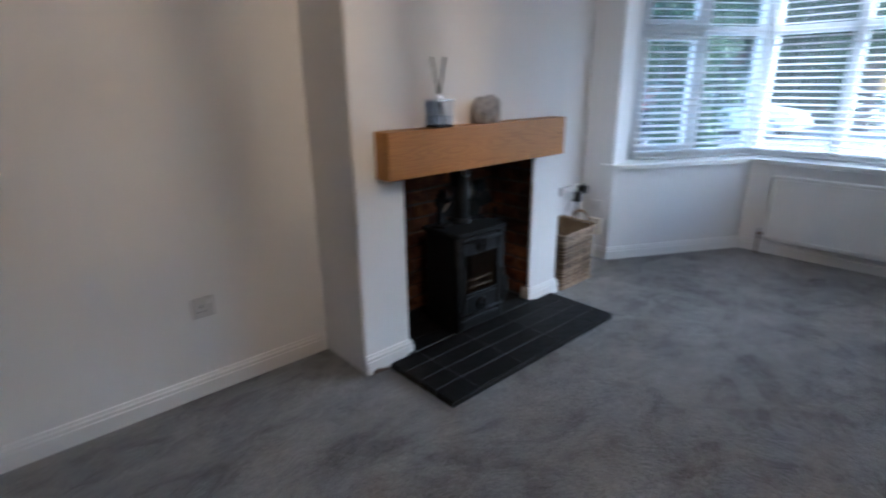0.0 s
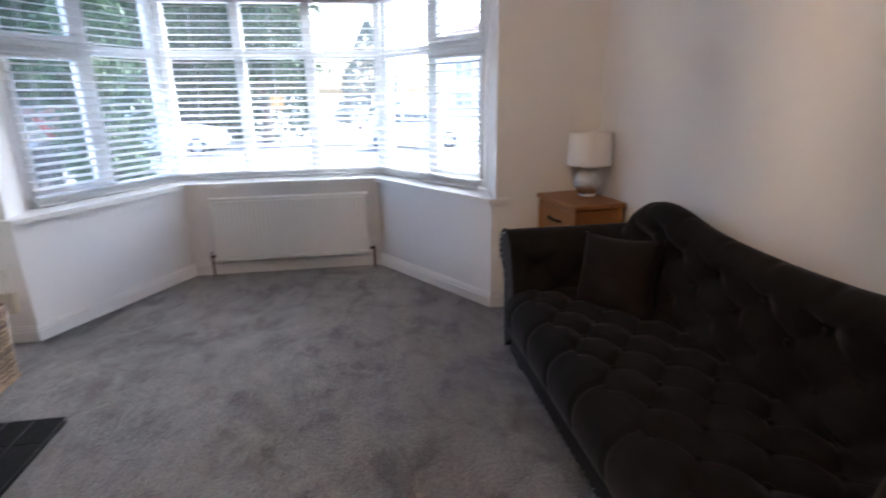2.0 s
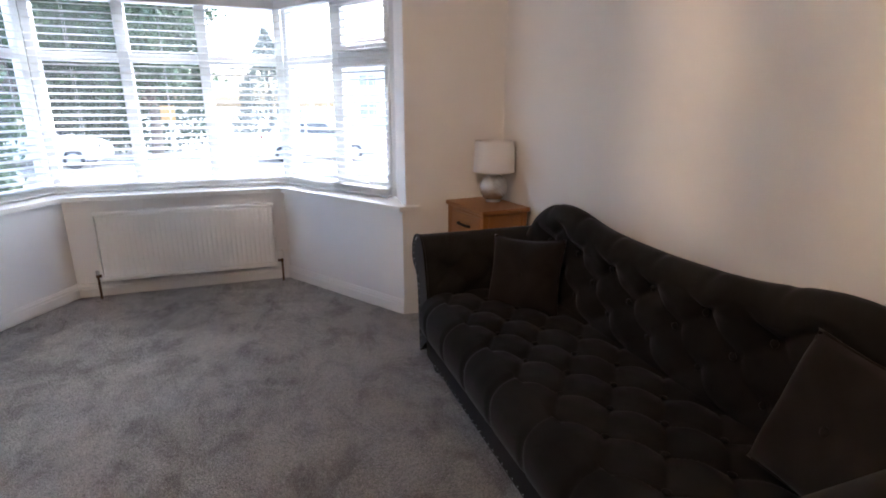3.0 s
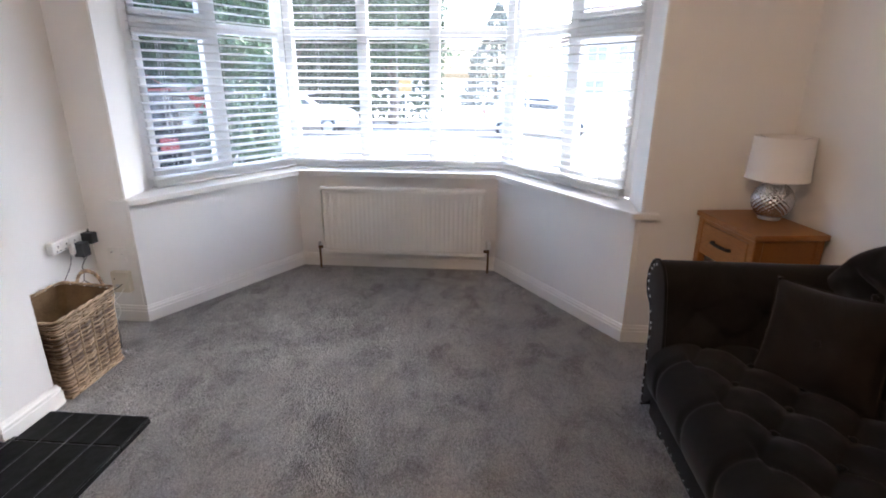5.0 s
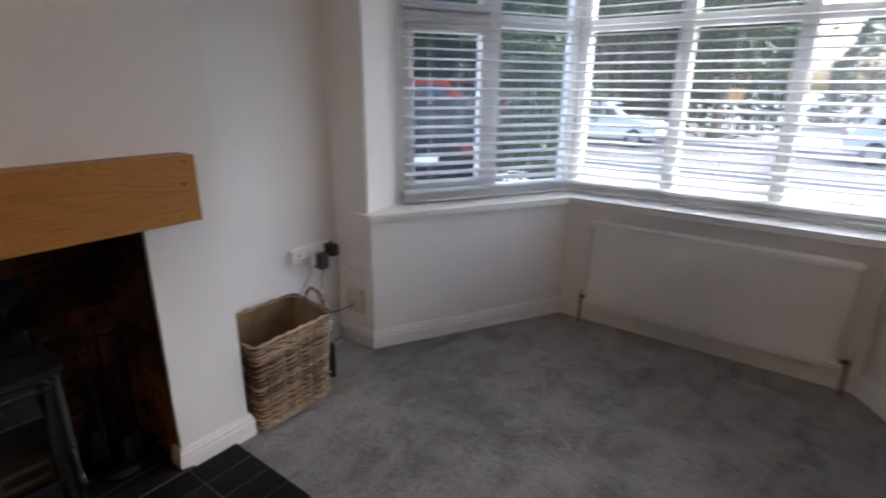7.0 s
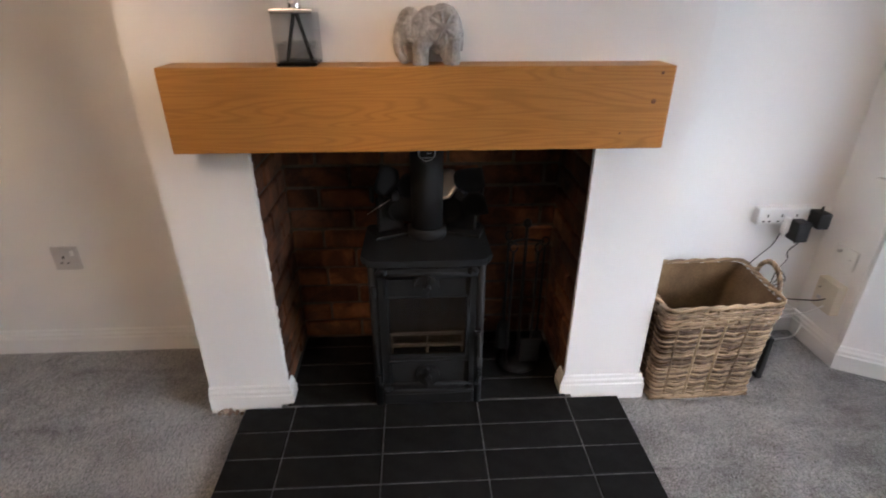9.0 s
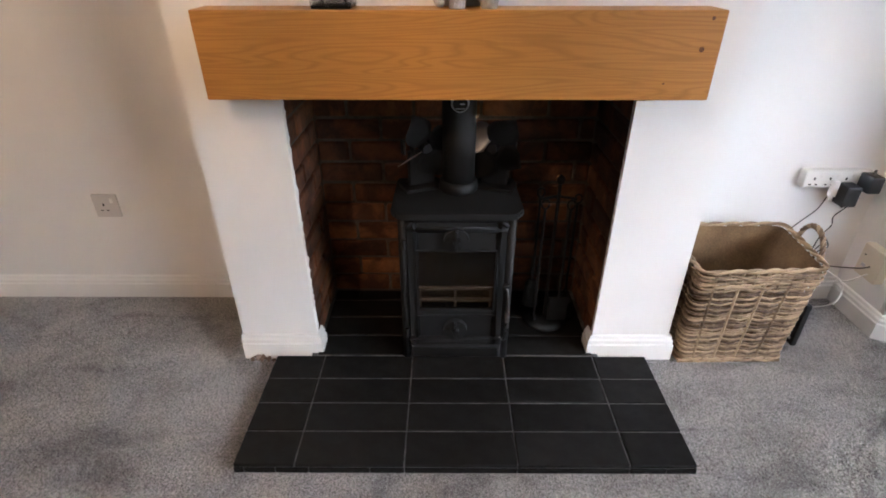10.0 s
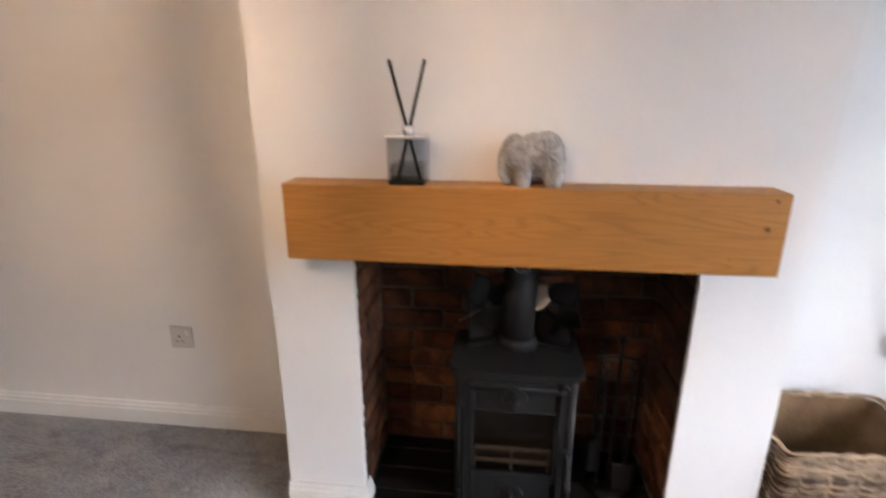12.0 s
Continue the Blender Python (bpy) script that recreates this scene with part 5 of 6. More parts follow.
cushion(pose(0.955, 2.625, 0.56, -20, -3, -50), 0.35, "taupe velvet square cushion leaning on the sofa arm")
cushion(pose(0.975, 1.225, 0.635, -21, 0, -101), 0.36, "taupe velvet buttoned cushion leaning on the sofa back")


# ---- side table and lamp ----
def side_table():
    t = thing("side_table", "honey oak side table with one drawer", "side table", pose(1.100, 3.40, 0, 0, 0, 8))
    w, d, h = 0.32, 0.44, 0.75
    part("tabletop", solid(-w / 2, w / 2, -d / 2, d / 2, h - 0.026, h, bevel=0.006, segs=3), OAK_TABLE, t, local=True)
    for x in (-w / 2 + 0.03, w / 2 - 0.03):
        for y in (-d / 2 + 0.03, d / 2 - 0.03):
            part("leg", solid(x - 0.02, x + 0.02, y - 0.02, y + 0.02, 0.0, h - 0.026, bevel=0.004, segs=1), OAK_TABLE, t, local=True)
    part("side_apron", solid(-w / 2 + 0.05, w / 2 - 0.05, -d / 2 + 0.014, -d / 2 + 0.03, h - 0.20, h - 0.026), OAK_TABLE, t, local=True)
    part("side_apron", solid(-w / 2 + 0.05, w / 2 - 0.05, d / 2 - 0.03, d / 2 - 0.014, h - 0.20, h - 0.026), OAK_TABLE, t, local=True)
    part("back_apron", solid(w / 2 - 0.03, w / 2 - 0.014, -d / 2 + 0.05, d / 2 - 0.05, h - 0.20, h - 0.026), OAK_TABLE, t, local=True)
    part("rail", solid(-w / 2 + 0.014, -w / 2 + 0.03, -d / 2 + 0.05, d / 2 - 0.05, h - 0.045, h - 0.026), OAK_TABLE, t, local=True)
    dr = part("drawer", solid(-w / 2 + 0.012, -w / 2 + 0.032, -d / 2 + 0.053, d / 2 - 0.053, h - 0.195, h - 0.048, bevel=0.003), OAK_TABLE, t, local=True)
    part("handle", pipe(curve_points([(-w / 2 + 0.012, -0.062, h - 0.115), (-w / 2 - 0.006, -0.054, h - 0.113), (-w / 2 - 0.012, 0, h - 0.112), (-w / 2 - 0.006, 0.054, h - 0.113), (-w / 2 + 0.012, 0.062, h - 0.115)], 6), 0.0075, 8), IRON_DARK, dr, "dark iron bar handle", True, True)
    part("shelf", solid(-w / 2 + 0.02, w / 2 - 0.02, -d / 2 + 0.02, d / 2 - 0.02, 0.14, 0.158, bevel=0.003), OAK_TABLE, t, local=True)


side_table()


def table_lamp():
    x, y, z = 1.168, 3.455, 0.75
    t = thing("table_lamp", "table lamp with mercury glass globe and white drum shade", "lamp", pose(x, y, z))
    part("foot", turned([(0.043, z), (0.045, z + 0.003), (0.043, z + 0.01), (0.036, z + 0.014)], 32, (x, y, 0)), STEEL, t, smooth=True)

    def globe(u, v):
        a, b = 2 * math.pi * u, math.pi * (0.13 + 0.78 * v)
        k = 11
        r1, r2 = math.sin(k * a + 13 * b), math.sin(k * a - 13 * b)
        r = 0.081 + 0.0036 * (max(0.0, 1 - abs(r1) * 1.3) + max(0.0, 1 - abs(r2) * 1.3))
        return Vector((x + r * math.sin(b) * math.cos(a), y + r * math.sin(b) * math.sin(a), z + 0.085 - 0.078 / 0.081 * r * math.cos(b)))

    bm = sheet(176, 72, globe)
    bmesh.ops.remove_doubles(bm, verts=bm.verts[:], dist=1e-5)
    part("globe", bm, MERCURY, t, "silvered glass globe with a diamond relief", True)
    part("neck", turned([(0.034, z + 0.155), (0.031, z + 0.166), (0.022, z + 0.172), (0.012, z + 0.175), (0.012, z + 0.22)], 28, (x, y, 0)), STEEL, t, smooth=True)
    bm = bmesh.new()
    n, r0, r1, z0, z1 = 64, 0.124, 0.117, z + 0.182, z + 0.362
    prof = [(r0, z0), (r1, z1), (r1 - 0.003, z1), (r0 - 0.003, z0)]
    rings = [[bm.verts.new((x + r * math.cos(2 * math.pi * i / n), y + r * math.sin(2 * math.pi * i / n), zz)) for i in range(n)] for r, zz in prof]
    for a, b in zip(rings, rings[1:] + rings[:1]):
        for i in range(n):
            bm.faces.new((a[i], a[(i + 1) % n], b[(i + 1) % n], b[i]))
    shade = part("shade", bm, SHADE, t, "white linen drum shade")
    for r, zz in ((r0, z0), (r1, z1)):
        part("shade_rim", pipe([(x + r * math.cos(a), y + r * math.sin(a), zz) for a in (2 * math.pi * i / n for i in range(n))], 0.0022, 6, closed=True), SHADE, shade)
    for k in range(3):
        a = 2 * math.pi * k / 3
        part("shade_arm", rod((x, y, z1 - 0.03), (x + (r1 - 0.002) * math.cos(a), y + (r1 - 0.002) * math.sin(a), z1 - 0.002), 0.0015, n=6), STEEL, shade)


table_lamp()

# unseen ceiling light that holds the bulb; added dish keeps light off the floor
PX, PY = -0.27, 1.22
lampc = thing("ceiling_light", "unseen warm ceiling pendant light, switched on, with a slatted shade added to shape its light", "ceiling light", pose(PX, PY, CEILING))
part("rose", turned([(0.05, CEILING - 0.03), (0.055, CEILING - 0.02), (0.055, CEILING - 0.001)], 28, (PX, PY, 0)), WHITE_PLASTIC, lampc, smooth=True)
part("flex", rod((PX, PY, CEILING - 0.03), (PX, PY, 2.24), 0.003, n=8), WHITE_PLASTIC, lampc)
part("lamp_holder", turned([(0.014, 2.19), (0.02, 2.2), (0.02, 2.235), (0.006, 2.24)], 20, (PX, PY, 0)), WHITE_PLASTIC, lampc)
part("dish", turned([(0.02, 2.026), (0.05, 2.03), (0.066, 2.042), (0.064, 2.044), (0.048, 2.034), (0.02, 2.03)], 36, (PX, PY, 0)), WHITE_PLASTIC, lampc, smooth=True)
# uneven slats added round the bulb to throw soft streaks on the walls
fins = random.Random(8)
for k in range(15):
    a = 2 * math.pi * (k + fins.uniform(-0.3, 0.3)) / 15
    w = fins.uniform(0.12, 0.3)
    arc = [(PX + rr * math.cos(a + w * f), PY + rr * math.sin(a + w * f)) for rr, fs in ((0.16, (-0.5, 0, 0.5)), (0.158, (0.5, 0, -0.5))) for f in fs]
    part("shade_slat", prism_of(arc, 1.98, 2.23), WHITE_PLASTIC, lampc)
for z in (1.98, 2.23):
    part("shade_ring", pipe([(PX + 0.159 * math.cos(2 * math.pi * i / 36), PY + 0.159 * math.sin(2 * math.pi * i / 36), z) for i in range(36)], 0.003, 6, closed=True), WHITE_PLASTIC, lampc)
for k in range(3):
    a = 2 * math.pi * k / 3
    part("shade_arm", rod((PX + 0.015 * math.cos(a), PY + 0.015 * math.sin(a), 2.23), (PX + 0.159 * math.cos(a), PY + 0.159 * math.sin(a), 2.23), 0.002, n=6), STEEL, lampc)
    part("dish_wire", rod((PX + 0.06 * math.cos(a), PY + 0.06 * math.sin(a), 2.04), (PX + 0.159 * math.cos(a), PY + 0.159 * math.sin(a), 1.98), 0.0015, n=6), STEEL, lampc)


# ---- outside: frontage, street, cars, trees, houses ----
GROUND = -0.7
CONCRETE = surface("pale_concrete", (0.30, 0.295, 0.285), (0.40, 0.39, 0.38), 0.5, 30, 0.9)
ASPHALT = surface("grey_asphalt", (0.10, 0.10, 0.10), (0.17, 0.168, 0.165), 0.6, 50, 0.9)
RED_BRICK = surface("red_brick_far", (0.30, 0.17, 0.125), (0.40, 0.25, 0.19), 2, 14, 0.9)
RENDER_WHITE = surface("pale_house_render", (0.55, 0.53, 0.49), (0.66, 0.64, 0.6), 1, 20, 0.9)
ROOF_TILE = surface("brown_roof_tile", (0.12, 0.07, 0.05), (0.20, 0.12, 0.09), 2, 12, 0.85)
BARK = surface("grey_brown_bark", (0.10, 0.075, 0.055), (0.2, 0.16, 0.12), 6, 40, 0.95, relief=0.8, depth=0.01)
LEAF = surface("green_leaf", (0.02, 0.042, 0.012), (0.065, 0.11, 0.032), 0.7, 9, 0.6, relief=0.0)
DARK_LEAF = surface("dark_conifer_green", (0.03, 0.05, 0.024), (0.075, 0.11, 0.055), 0.7, 9, 0.7, relief=0.0)
# conifer green lightened in the colour itself, as bright haze would wash it
HAZED_LEAF = surface("silver_conifer_green", (0.17, 0.19, 0.16), (0.27, 0.29, 0.25), 0.7, 9, 0.7, relief=0.0)
# house panes: the pale sky they reflect is mixed into the base colour
HOUSE_PANE = surface("net_curtained_pane", (0.26, 0.27, 0.275), (0.38, 0.39, 0.395), 2, 20, 0.2, relief=0.0)
CAR_GLASS = surface("car_window", (0.03, 0.034, 0.036), (0.05, 0.055, 0.058), 2, 20, 0.12, relief=0.0, spec=0.35)
TYRE = surface("tyre_rubber", (0.015, 0.015, 0.015), (0.03, 0.03, 0.03), 5, 60, 0.9)

structure(part("ground", solid(-700, 700, -700, 700, GROUND - 0.5, GROUND), CONCRETE), "pale concrete frontage and pavements", "ground")
structure(part("road", solid(-120, 120, 15.6, 22.5, GROUND - 0.3, GROUND + 0.004), ASPHALT), "grey asphalt street", "road")
for y0, y1 in ((15.45, 15.6), (22.5, 22.65)):
    structure(part("kerb", solid(-120, 120, y0, y1, GROUND - 0.3, GROUND + 0.1, bevel=0.02), CONCRETE), "concrete kerb of the street", "kerb")

wall = thing("garden_wall", "low red brick front garden wall", "wall", pose(9, 13.2, GROUND))
part("wall", solid(5.0, 16.0, 13.1, 13.32, GROUND, GROUND + 0.62), RED_BRICK, wall)
part("coping", solid(4.97, 16.03, 13.06, 13.36, GROUND + 0.62, GROUND + 0.68, bevel=0.01), CONCRETE, wall)
wall = thing("garden_wall", "low red brick wall across the street", "wall", pose(-15, 25.0, GROUND))
part("wall", solid(-26, -11, 24.9, 25.1, GROUND, GROUND + 1.7), RED_BRICK, wall)
part("coping", solid(-26.03, -10.97, 24.86, 25.14, GROUND + 1.7, GROUND + 1.76, bevel=0.01), CONCRETE, wall)


def car(m, paint, label):
    """A parked hatchback: body, glasshouse, windows, wheels and lamps."""
    t = thing("parked_car", label, "car", m, "cars parked along the street")
    prof = [(-2.02, 0.30), (-2.05, 0.62), (-1.98, 0.86), (-1.80, 0.93), (-1.45, 1.36), (-1.15, 1.46), (0.05, 1.47), (0.35, 1.41), (0.98, 0.98), (1.75, 0.86), (2.0, 0.72), (2.06, 0.45), (2.0, 0.28)]
    bm = bmesh.new()
    rows = []
    for side, wdt, lift in ((-1, 0.86, 0), (-0.8, 0.9, 0), (0.8, 0.9, 0), (1, 0.86, 0)):
        row = []
        for x, z in prof:
            narrow = 0.16 * max(0.0, (z - 0.9) / 0.55)
            y = (0.86 - narrow) * (1 if side > 0 else -1) if abs(side) == 1 else (0.74 - narrow) * (1 if side > 0 else -1)
            row.append(bm.verts.new((x, y, z + (0.025 if abs(side) < 1 else 0))))
        rows.append(row)
    k = len(prof)
    for a, b in zip(rows, rows[1:]):
        for i in range(k):
            bm.faces.new((a[i], a[(i + 1) % k], b[(i + 1) % k], b[i]))
    bm.faces.new(rows[0]), bm.faces.new(rows[-1])
    body = part("body", bm, paint, t, local=True)
    for s in (-1, 1):
        for pts in ([(-1.40, 1.0), (-1.30, 1.33), (-0.5, 1.38), (-0.5, 0.99)], [(-0.42, 0.99), (-0.42, 1.385), (0.22, 1.375), (0.82, 1.0)]):
            bm = bmesh.new()
            vs = []
            for off in (0.0, 0.012):
                vs.append([bm.verts.new((x, s * (0.862 - 0.16 * max(0.0, (z - 0.9) / 0.55) + off), z)) for x, z in pts])
            bm.faces.new(vs[0]), bm.faces.new(vs[1])
            for i in range(4):
                bm.faces.new((vs[0][i], vs[0][(i + 1) % 4], vs[1][(i + 1) % 4], vs[1][i]))
            part("side_window", bm, CAR_GLASS, body, local=True)
        for x in (-1.28, 1.28):
            w = part("wheel", rod((x, s * 0.68, 0.31), (x, s * 0.885, 0.31), 0.31, n=24), TYRE, t, local=True)
            part("rim", rod((x, s * 0.885, 0.31), (x, s * 0.895, 0.31), 0.2, 0.18, n=20), STEEL, w, local=True)
        part("tail_lamp", solid(-2.06, -1.96, s * 0.6, s * 0.84, 0.72, 0.9, bevel=0.02), surface("red_lamp", (0.14, 0.012, 0.01), (0.2, 0.02, 0.016), 4, 40, 0.2, relief=0.0), t, local=True)
        part("headlamp", solid(1.86, 2.02, s * 0.55, s * 0.82, 0.62, 0.76, bevel=0.02), CHROME, t, local=True)
        part("door_mirror", solid(0.62, 0.76, s * 0.84, s * 1.0, 0.96, 1.08, bevel=0.03), paint, t, local=True)
    for x0, z0, x1, z1, w in ((-1.82, 0.97, -1.47, 1.36, 0.62), (0.95, 1.03, 0.38, 1.41, 0.62)):
        bm = bmesh.new()
        q = [bm.verts.new(v) for v in ((x0, -w, z0 + 0.03), (x0, w, z0 + 0.03), (x1, w - 0.08, z1 + 0.02), (x1, -w + 0.08, z1 + 0.02))]
        bm.faces.new(q)
        bmesh.ops.solidify(bm, geom=bm.faces[:], thickness=0.03)
        part("windscreen", bm, CAR_GLASS, body, local=True)
    part("number_plate", solid(-2.075, -2.04, -0.26, 0.26, 0.6, 0.71), WHITE_PLASTIC, t, local=True)


def paint(name, c):
    return surface(name, tuple(a * 0.9 for a in c), c, 1, 30, 0.5, 0.0, 0.0, spec=0.02)


WHITE_CAR, DARK_CAR, RED_CAR, SILVER_CAR = paint("white_car_paint", (0.75, 0.75, 0.74)), paint("black_car_paint", (0.007, 0.0072, 0.008)), paint("red_car_paint", (0.30, 0.05, 0.035)), paint("silver_car_paint", (0.5, 0.51, 0.52))
car(pose(-7.0, 11.3, GROUND, 0, 0, 112) @ Matrix.Scale(1.18, 4), DARK_CAR, "tall black hatchback parked on the frontage, seen from behind")
car(pose(-7.2, 21.3, GROUND, 0, 0, 0), WHITE_CAR, "white hatchback parked across the street")
car(pose(-14.6, 21.4, GROUND, 0, 0, 0) @ Matrix.Scale(1.5, 4), RED_CAR, "tall red van parked across the street")
car(pose(1.9, 21.3, GROUND, 0, 0, 0), WHITE_CAR, "white car parked across the street")
car(pose(9.5, 21.3, GROUND, 0, 0, 0), SILVER_CAR, "silver car parked across the street")


def tree(m, height, spread, leaf, count, seed, label, low=0.28):
    """Tapered trunk, forking limbs and a crown of many small leaf clumps with gaps."""
    rng = random.Random(seed)
    t = thing("tree", label, "tree", m)
    trunk = [(0, 0, -0.1), (0.08, 0.02, height * 0.2), (-0.05, 0.1, height * 0.42), (0.1, 0, height * 0.7)]
    tr = part("trunk", pipe(curve_points(trunk, 5), height * 0.028, 10, taper=lambda s: 1.15 - 0.85 * s), BARK, t, local=True, smooth=True)
    tips = []
    for k in range(11):
        a = k * 2.4 + rng.uniform(-0.4, 0.4)
        z = height * rng.uniform(low, 0.66)
        r = spread * rng.uniform(0.45, 0.8)
        end = Vector((r * math.cos(a), r * math.sin(a), z + height * rng.uniform(0.08, 0.28)))
        part("limb", pipe(curve_points([(0, 0, z * 0.85), end * 0.45 + Vector((0, 0, z * 0.5)), end], 4), height * 0.009, 6, taper=lambda s: 1.2 - s), BARK, tr, local=True)
        tips.append(end)
    tips += [Vector((rng.gauss(0, spread * 0.33), rng.gauss(0, spread * 0.33), height * rng.uniform(low + 0.12, 0.97))) for _ in range(26)]
    verts, faces = [], []
    for i in range(count):
        c = rng.choice(tips)
        p = c + Vector((rng.gauss(0, spread * 0.17), rng.gauss(0, spread * 0.17), rng.gauss(0, height * 0.055)))
        s = rng.uniform(0.1, 0.21) * height / 9
        q = Euler((rng.uniform(-1.2, 1.2), rng.uniform(-1.2, 1.2), rng.uniform(0, 6.28))).to_matrix()
        n = len(verts)
        verts += [tuple(p + q @ Vector(v)) for v in ((-s, 0, 0), (0, -s * 0.55, 0.15 * s), (s * 1.1, 0, 0), (0, s * 0.55, 0.15 * s))]
        faces.append((n, n + 1, n + 2, n + 3))
    me = bpy.data.meshes.new("crown")
    me.from_pydata(verts, [], faces)
    me.materials.append(leaf)
    crown = new("crown", me)
    crown.parent = t
    tagged(crown, kind="stuff")


tree(pose(-8.8, 24.5, GROUND), 9.5, 4.2, LEAF, 15000, 1, "large broadleaf street tree in full green leaf")
tree(pose(-4.3, 25.4, GROUND), 8.0, 2.6, LEAF, 12000, 2, "broadleaf street tree in full green leaf")
tree(pose(-13.5, 26.5, GROUND), 10.0, 4.6, LEAF, 15000, 3, "tall broadleaf tree in full green leaf")
tree(pose(-21.5, 25.5, GROUND), 9.0, 4.2, LEAF, 12000, 6, "broadleaf tree behind the brick wall")
tree(pose(-4.2, 9.8, GROUND), 3.4, 0.75, LEAF, 9000, 4, "small leafy garden tree on the frontage", 0.06)


tree(pose(-10.0, 29.5, GROUND), 11.0, 4.8, LEAF, 15000, 11, "tall broadleaf tree in full green leaf")
tree(pose(-7.0, 31.0, GROUND), 10.0, 3.6, LEAF, 15000, 12, "tall broadleaf tree in full green leaf")
tree(pose(-17.5, 30.0, GROUND), 11.0, 5.0, LEAF, 15000, 13, "tall broadleaf tree in full green leaf")
rng = random.Random(21)
verts, faces = [], []
for i in range(44000):
    p = Vector((rng.uniform(-42, -2.2), 27.2 + rng.gauss(0, 0.45), GROUND + 0.1 + 5.6 * rng.random() ** 0.8 + 0.35 * math.sin(i)))
    s = rng.uniform(0.09, 0.2)
    q = Euler((rng.uniform(-1.2, 1.2), rng.uniform(-1.2, 1.2), rng.uniform(0, 6.28))).to_matrix()
    n = len(verts)
    verts += [tuple(p + q @ Vector(v)) for v in ((-s, 0, 0), (0, -s * 0.6, 0.15 * s), (s, 0, 0), (0, s * 0.6, 0.15 * s))]
    faces.append((n, n + 1, n + 2, n + 3))
me = bpy.data.meshes.new("hedge")
me.from_pydata(verts, [], faces)
me.materials.append(DARK_LEAF)
tagged(new("hedge", me), "tall dark green hedge behind the street trees", "hedge", kind="stuff")


gen = np.random.default_rng(5)
n = 42000
wx = gen.uniform(-75, -7.5, n)
top = 8.0 + 1.6 * np.sin(0.31 * wx) + 1.1 * np.sin(0.83 * wx + 1.0) - 3.5 * np.clip((wx + 14) / 6.5, 0, 1)
spot = np.stack([wx, 37 + gen.normal(0, 1.0, n), GROUND + top * gen.random(n) ** 0.75], 1)
ax, bx = gen.normal(0, 1, (2, n, 3))
ax /= np.linalg.norm(ax, axis=1)[:, None]
bx -= ax * (ax * bx).sum(1)[:, None]
bx /= np.linalg.norm(bx, axis=1)[:, None]
size = gen.uniform(0.18, 0.4, n)[:, None]
quads = np.stack([spot - ax * size, spot - bx * size * 0.6, spot + ax * size, spot + bx * size * 0.6], 1)
me = bpy.data.meshes.new("far_woods")
me.from_pydata(quads.reshape(-1, 3).tolist(), [], np.arange(4 * n).reshape(-1, 4).tolist())
me.materials.append(DARK_LEAF)
tagged(new("far_woods", me), "dark green mass of trees behind the street", "trees", kind="stuff")


def conifer(m, height, spread, seed, label):
    rng = random.Random(seed)
    t = thing("conifer", label, "tree", m)
    part("trunk", rod((0, 0, -0.1), (0, 0, height * 0.9), height * 0.022, 0.01, n=10), BARK, t, local=True)
    verts, faces = [], []
    # few leaves, so that sky shows through and the crown looks hazier
    for i in range(4200):
        z = height * (0.04 + 0.94 * rng.random() ** 1.25)
        r = spread * (1 - (z / height) ** 1.6) * rng.uniform(0.72, 1.05) * (1 + 0.1 * math.sin(z * 3 + 5))
        a = rng.uniform(0, 6.283)
        p = Vector((r * math.cos(a), r * math.sin(a), z))
        s = rng.uniform(0.1, 0.22)
        q = Euler((rng.uniform(-1, 1), rng.uniform(-1, 1), a)).to_matrix()
        n = len(verts)
        verts += [tuple(p + q @ Vector(v)) for v in ((-s, 0, 0), (0, -s * 0.4, 0), (s, 0, s * 0.4), (0, s * 0.4, 0))]
        faces.append((n, n + 1, n + 2, n + 3))
    me = bpy.data.meshes.new("crown")
    me.from_pydata(verts, [], faces)
    me.materials.append(HAZED_LEAF)
    c = new("crown", me)
    c.parent = t
    tagged(c, kind="stuff")


conifer(pose(0.6, 36, GROUND), 6.6, 2.2, 8, "rounded green conifer across the street, its leaf colour paled for haze")


def house(m, label, face):
    """A two-storey house: walls, hipped roof, windows and a door on the street side."""
    t = thing("house", label, "house", m)
    part("wall", solid(-4, 4, 0, 7, 0, 5.2), face, t, local=True)
    bm = bmesh.new()
    b = [bm.verts.new(v) for v in ((-4.4, -0.4, 5.2), (4.4, -0.4, 5.2), (4.4, 7.4, 5.2), (-4.4, 7.4, 5.2))]
    r = [bm.verts.new(v) for v in ((-2.2, 3.5, 8.0), (2.2, 3.5, 8.0))]
    bm.faces.new(b[::-1])
    for q in ((b[0], b[1], r[1], r[0]), (b[2], b[3], r[0], r[1]), (b[1], b[2], r[1]), (b[3], b[0], r[0])):
        bm.faces.new(q)
    roof = part("roof", bm, ROOF_TILE, t, local=True)
    part("chimney", solid(2.6, 3.4, 3.0, 3.8, 6.0, 8.7), RED_BRICK, roof, local=True)
    for x, z in ((-2.2, 0.9), (-2.2, 3.3), (2.2, 3.3), (0.2, 3.4)):
        w = part("window", solid(x - 0.8, x + 0.8, -0.05, 0.0, z, z + 1.3), UPVC, t, local=True)
        part("pane", solid(x - 0.72, x - 0.04, -0.06, -0.051, z + 0.08, z + 1.22), HOUSE_PANE, w, local=True)
        part("pane", solid(x + 0.04, x + 0.72, -0.06, -0.051, z + 0.08, z + 1.22), HOUSE_PANE, w, local=True)
    part("door", solid(1.7, 2.6, -0.05, 0.0, 0.0, 2.1), RED_BRICK, t, local=True)
    part("band", solid(-4.01, 4.01, -0.03, 0.0, 2.5, 2.8), RENDER_WHITE, t, local=True)


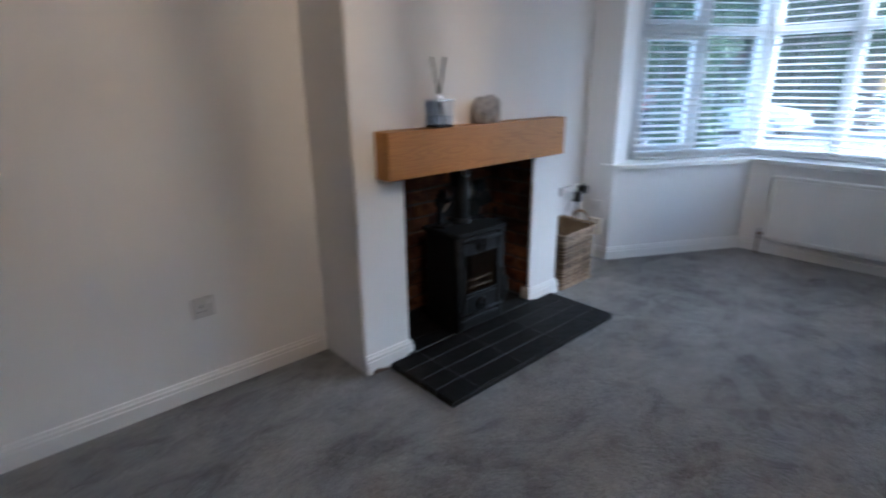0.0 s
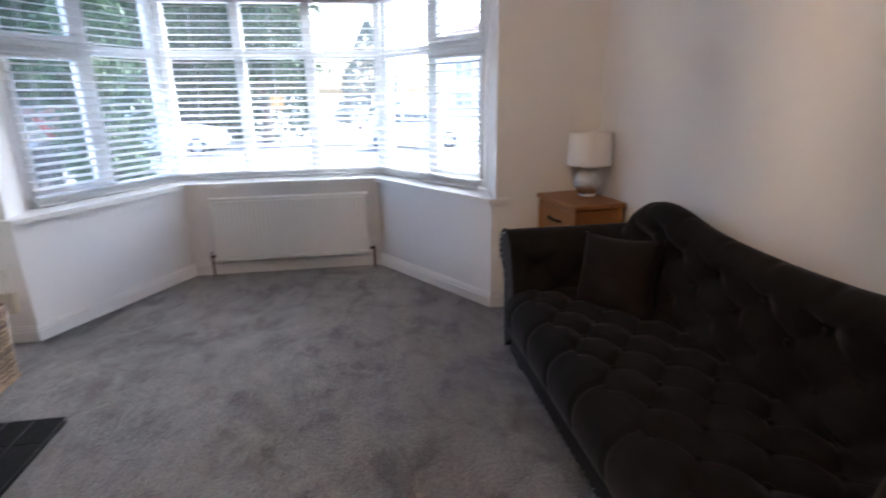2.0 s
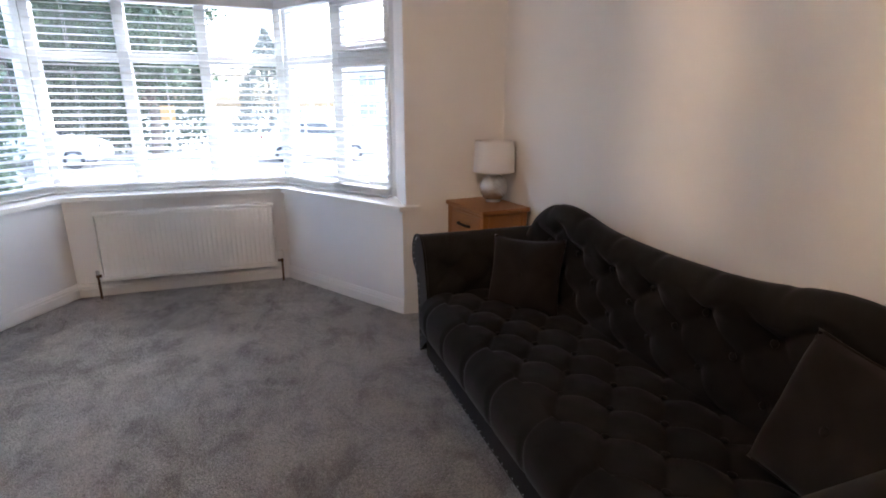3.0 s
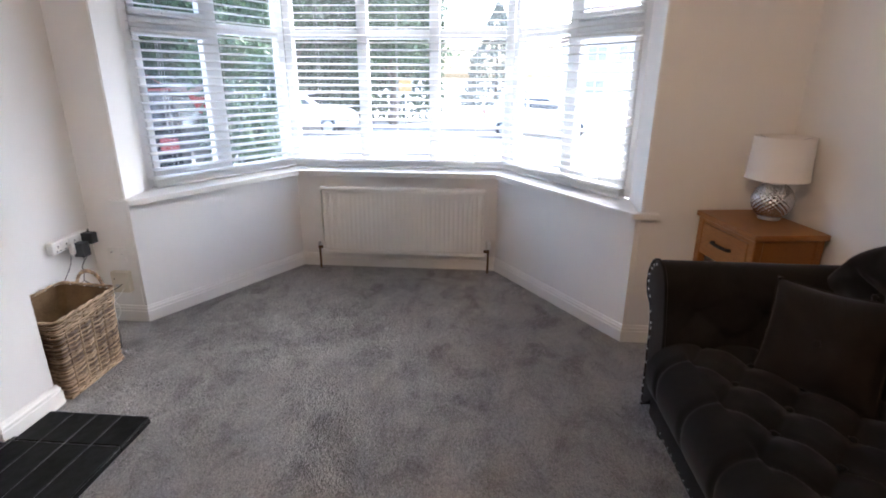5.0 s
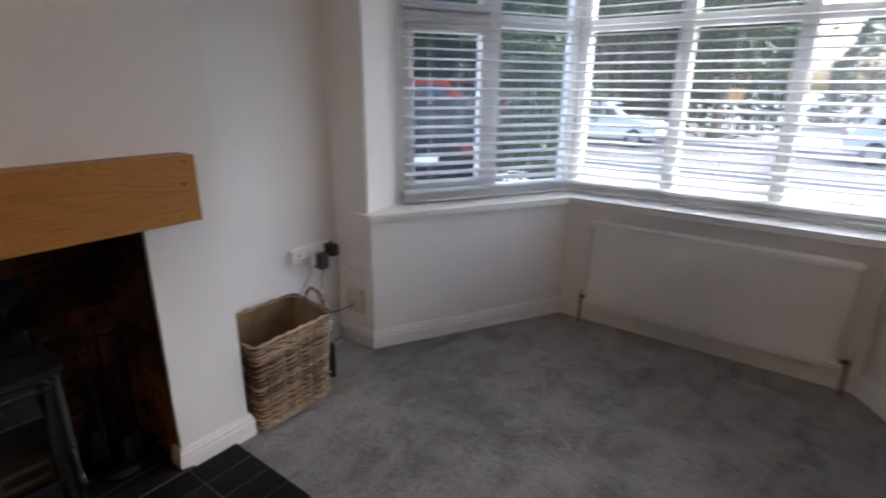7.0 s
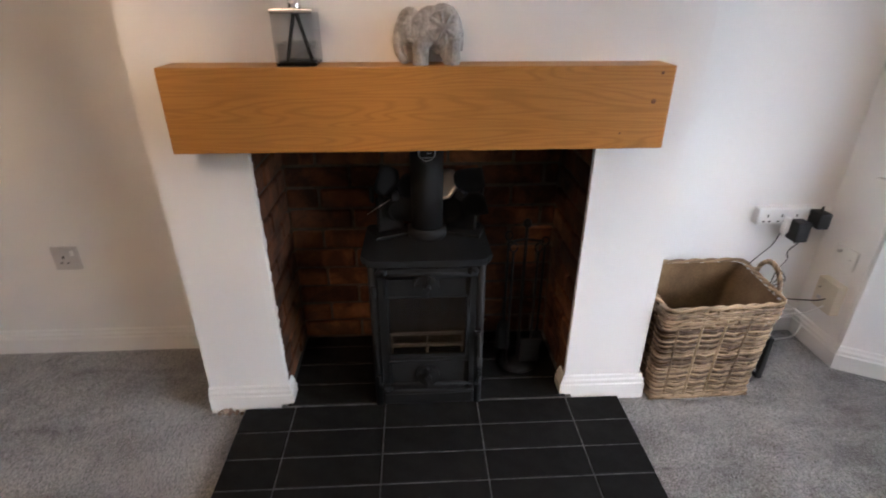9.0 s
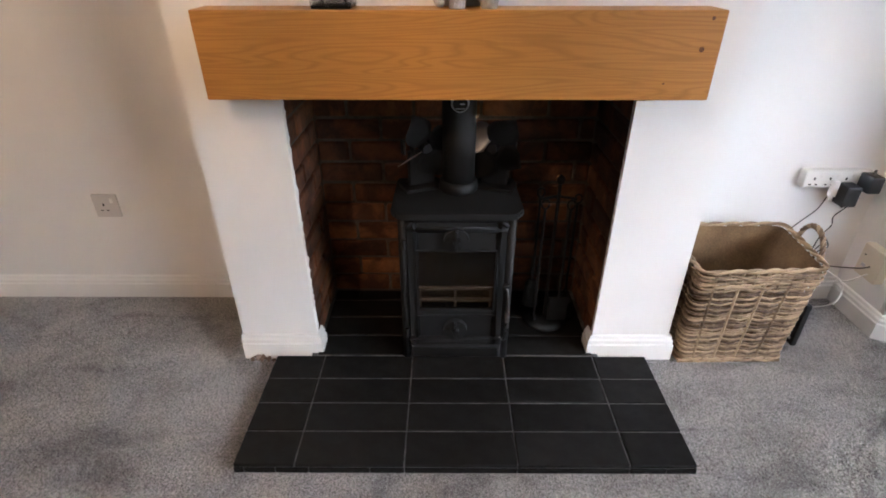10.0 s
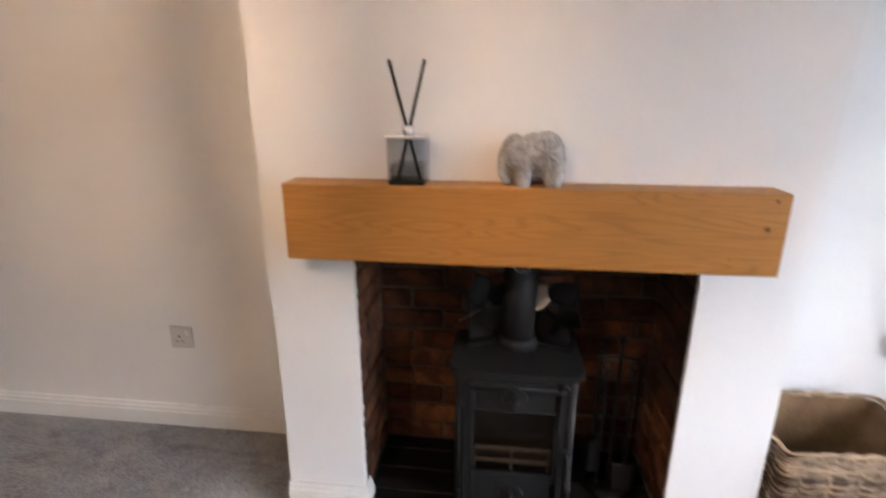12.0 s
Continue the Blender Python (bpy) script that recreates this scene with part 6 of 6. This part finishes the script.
for k, (x, y, rz) in enumerate(((15.5, 33, -8), (25.0, 31, -12), (35, 28, -16), (11.0, 46, 0))):
    house(pose(x, y, GROUND, 0, 0, rz), "two-storey brick house across the street" if k == 1 else "pale rendered two-storey house across the street", RED_BRICK if k == 1 else RENDER_WHITE)
sign = thing("road_sign", "yellow road sign on a post across the street", "sign", pose(-3.4, 23.2, GROUND))
part("post", rod((-3.4, 23.2, GROUND), (-3.4, 23.2, GROUND + 2.0), 0.04, n=12), STEEL, sign)
part("panel", solid(-3.65, -3.15, 23.13, 23.16, GROUND + 1.45, GROUND + 2.0, bevel=0.01), surface("yellow_sign", (0.5, 0.26, 0.08), (0.6, 0.33, 0.11), 2, 30, 0.5, relief=0.0), sign)


# ---- carpet pile: short tufts that lean with the brushed nap ----
def carpet_pile():
    gen = np.random.default_rng(7)
    step = 0.0048
    xs, ys = np.meshgrid(np.arange(-2.24, 1.0, step), np.arange(0.0, 4.67, step), indexing="ij")
    x = xs.ravel() + gen.uniform(-0.5, 0.5, xs.size) * step
    y = ys.ravel() + gen.uniform(-0.5, 0.5, xs.size) * step
    keep = ~((x < -1.87) & (y > 1.41) & (y < 2.865)) & ~((x < -1.435) & (y > 1.53) & (y < 2.782))
    keep &= (y < NORTH - 0.014) | ((y - NORTH) * (B[0] - A[0]) < (x - A[0] - 0.012) * (B[1] - A[1])) & ((y - NORTH) * (D[0] - C[0]) < (D[0] - 0.012 - x) * (C[1] - D[1]))
    keep &= (x < 0.62) | (y > 3.0)
    x, y = x[keep], y[keep]
    # the nap: lean that turns slowly over the floor, with brushed patches
    turn = 1.6 * np.sin(1.7 * x + 0.6 * y) + 1.3 * np.sin(2.9 * y - 1.1 * x + 1.0) + 0.9 * np.sin(6.1 * x + 4.3 * y) + 0.6 * np.sin(13.0 * x - 9.0 * y + 2.0)
    turn = turn + gen.normal(0, 0.7, x.size)
    lean = 0.0045 * gen.uniform(0.4, 1.3, x.size)
    tall = 0.0052 * gen.uniform(0.7, 1.25, x.size)
    side = gen.uniform(0, 2 * np.pi, x.size)
    w = 0.0024
    verts = np.empty((x.size, 3, 3), np.float32)
    verts[:, 0] = np.stack([x + w * np.cos(side), y + w * np.sin(side), np.zeros_like(x) - 0.001], 1)
    verts[:, 1] = np.stack([x - w * np.cos(side), y - w * np.sin(side), np.zeros_like(x) - 0.001], 1)
    verts[:, 2] = np.stack([x + lean * np.cos(turn), y + lean * np.sin(turn), tall], 1)
    me = bpy.data.meshes.new("carpet_pile")
    n = x.size
    me.vertices.add(3 * n), me.loops.add(3 * n), me.polygons.add(n)
    me.vertices.foreach_set("co", verts.ravel())
    me.loops.foreach_set("vertex_index", np.arange(3 * n, dtype=np.int32))
    me.polygons.foreach_set("loop_start", np.arange(0, 3 * n, 3, dtype=np.int32))
    me.update(calc_edges=True)
    me.materials.append(CARPET)
    tagged(new("carpet_pile", me), "soft grey tufted pile of the carpet", "carpet", kind="stuff")


carpet_pile()
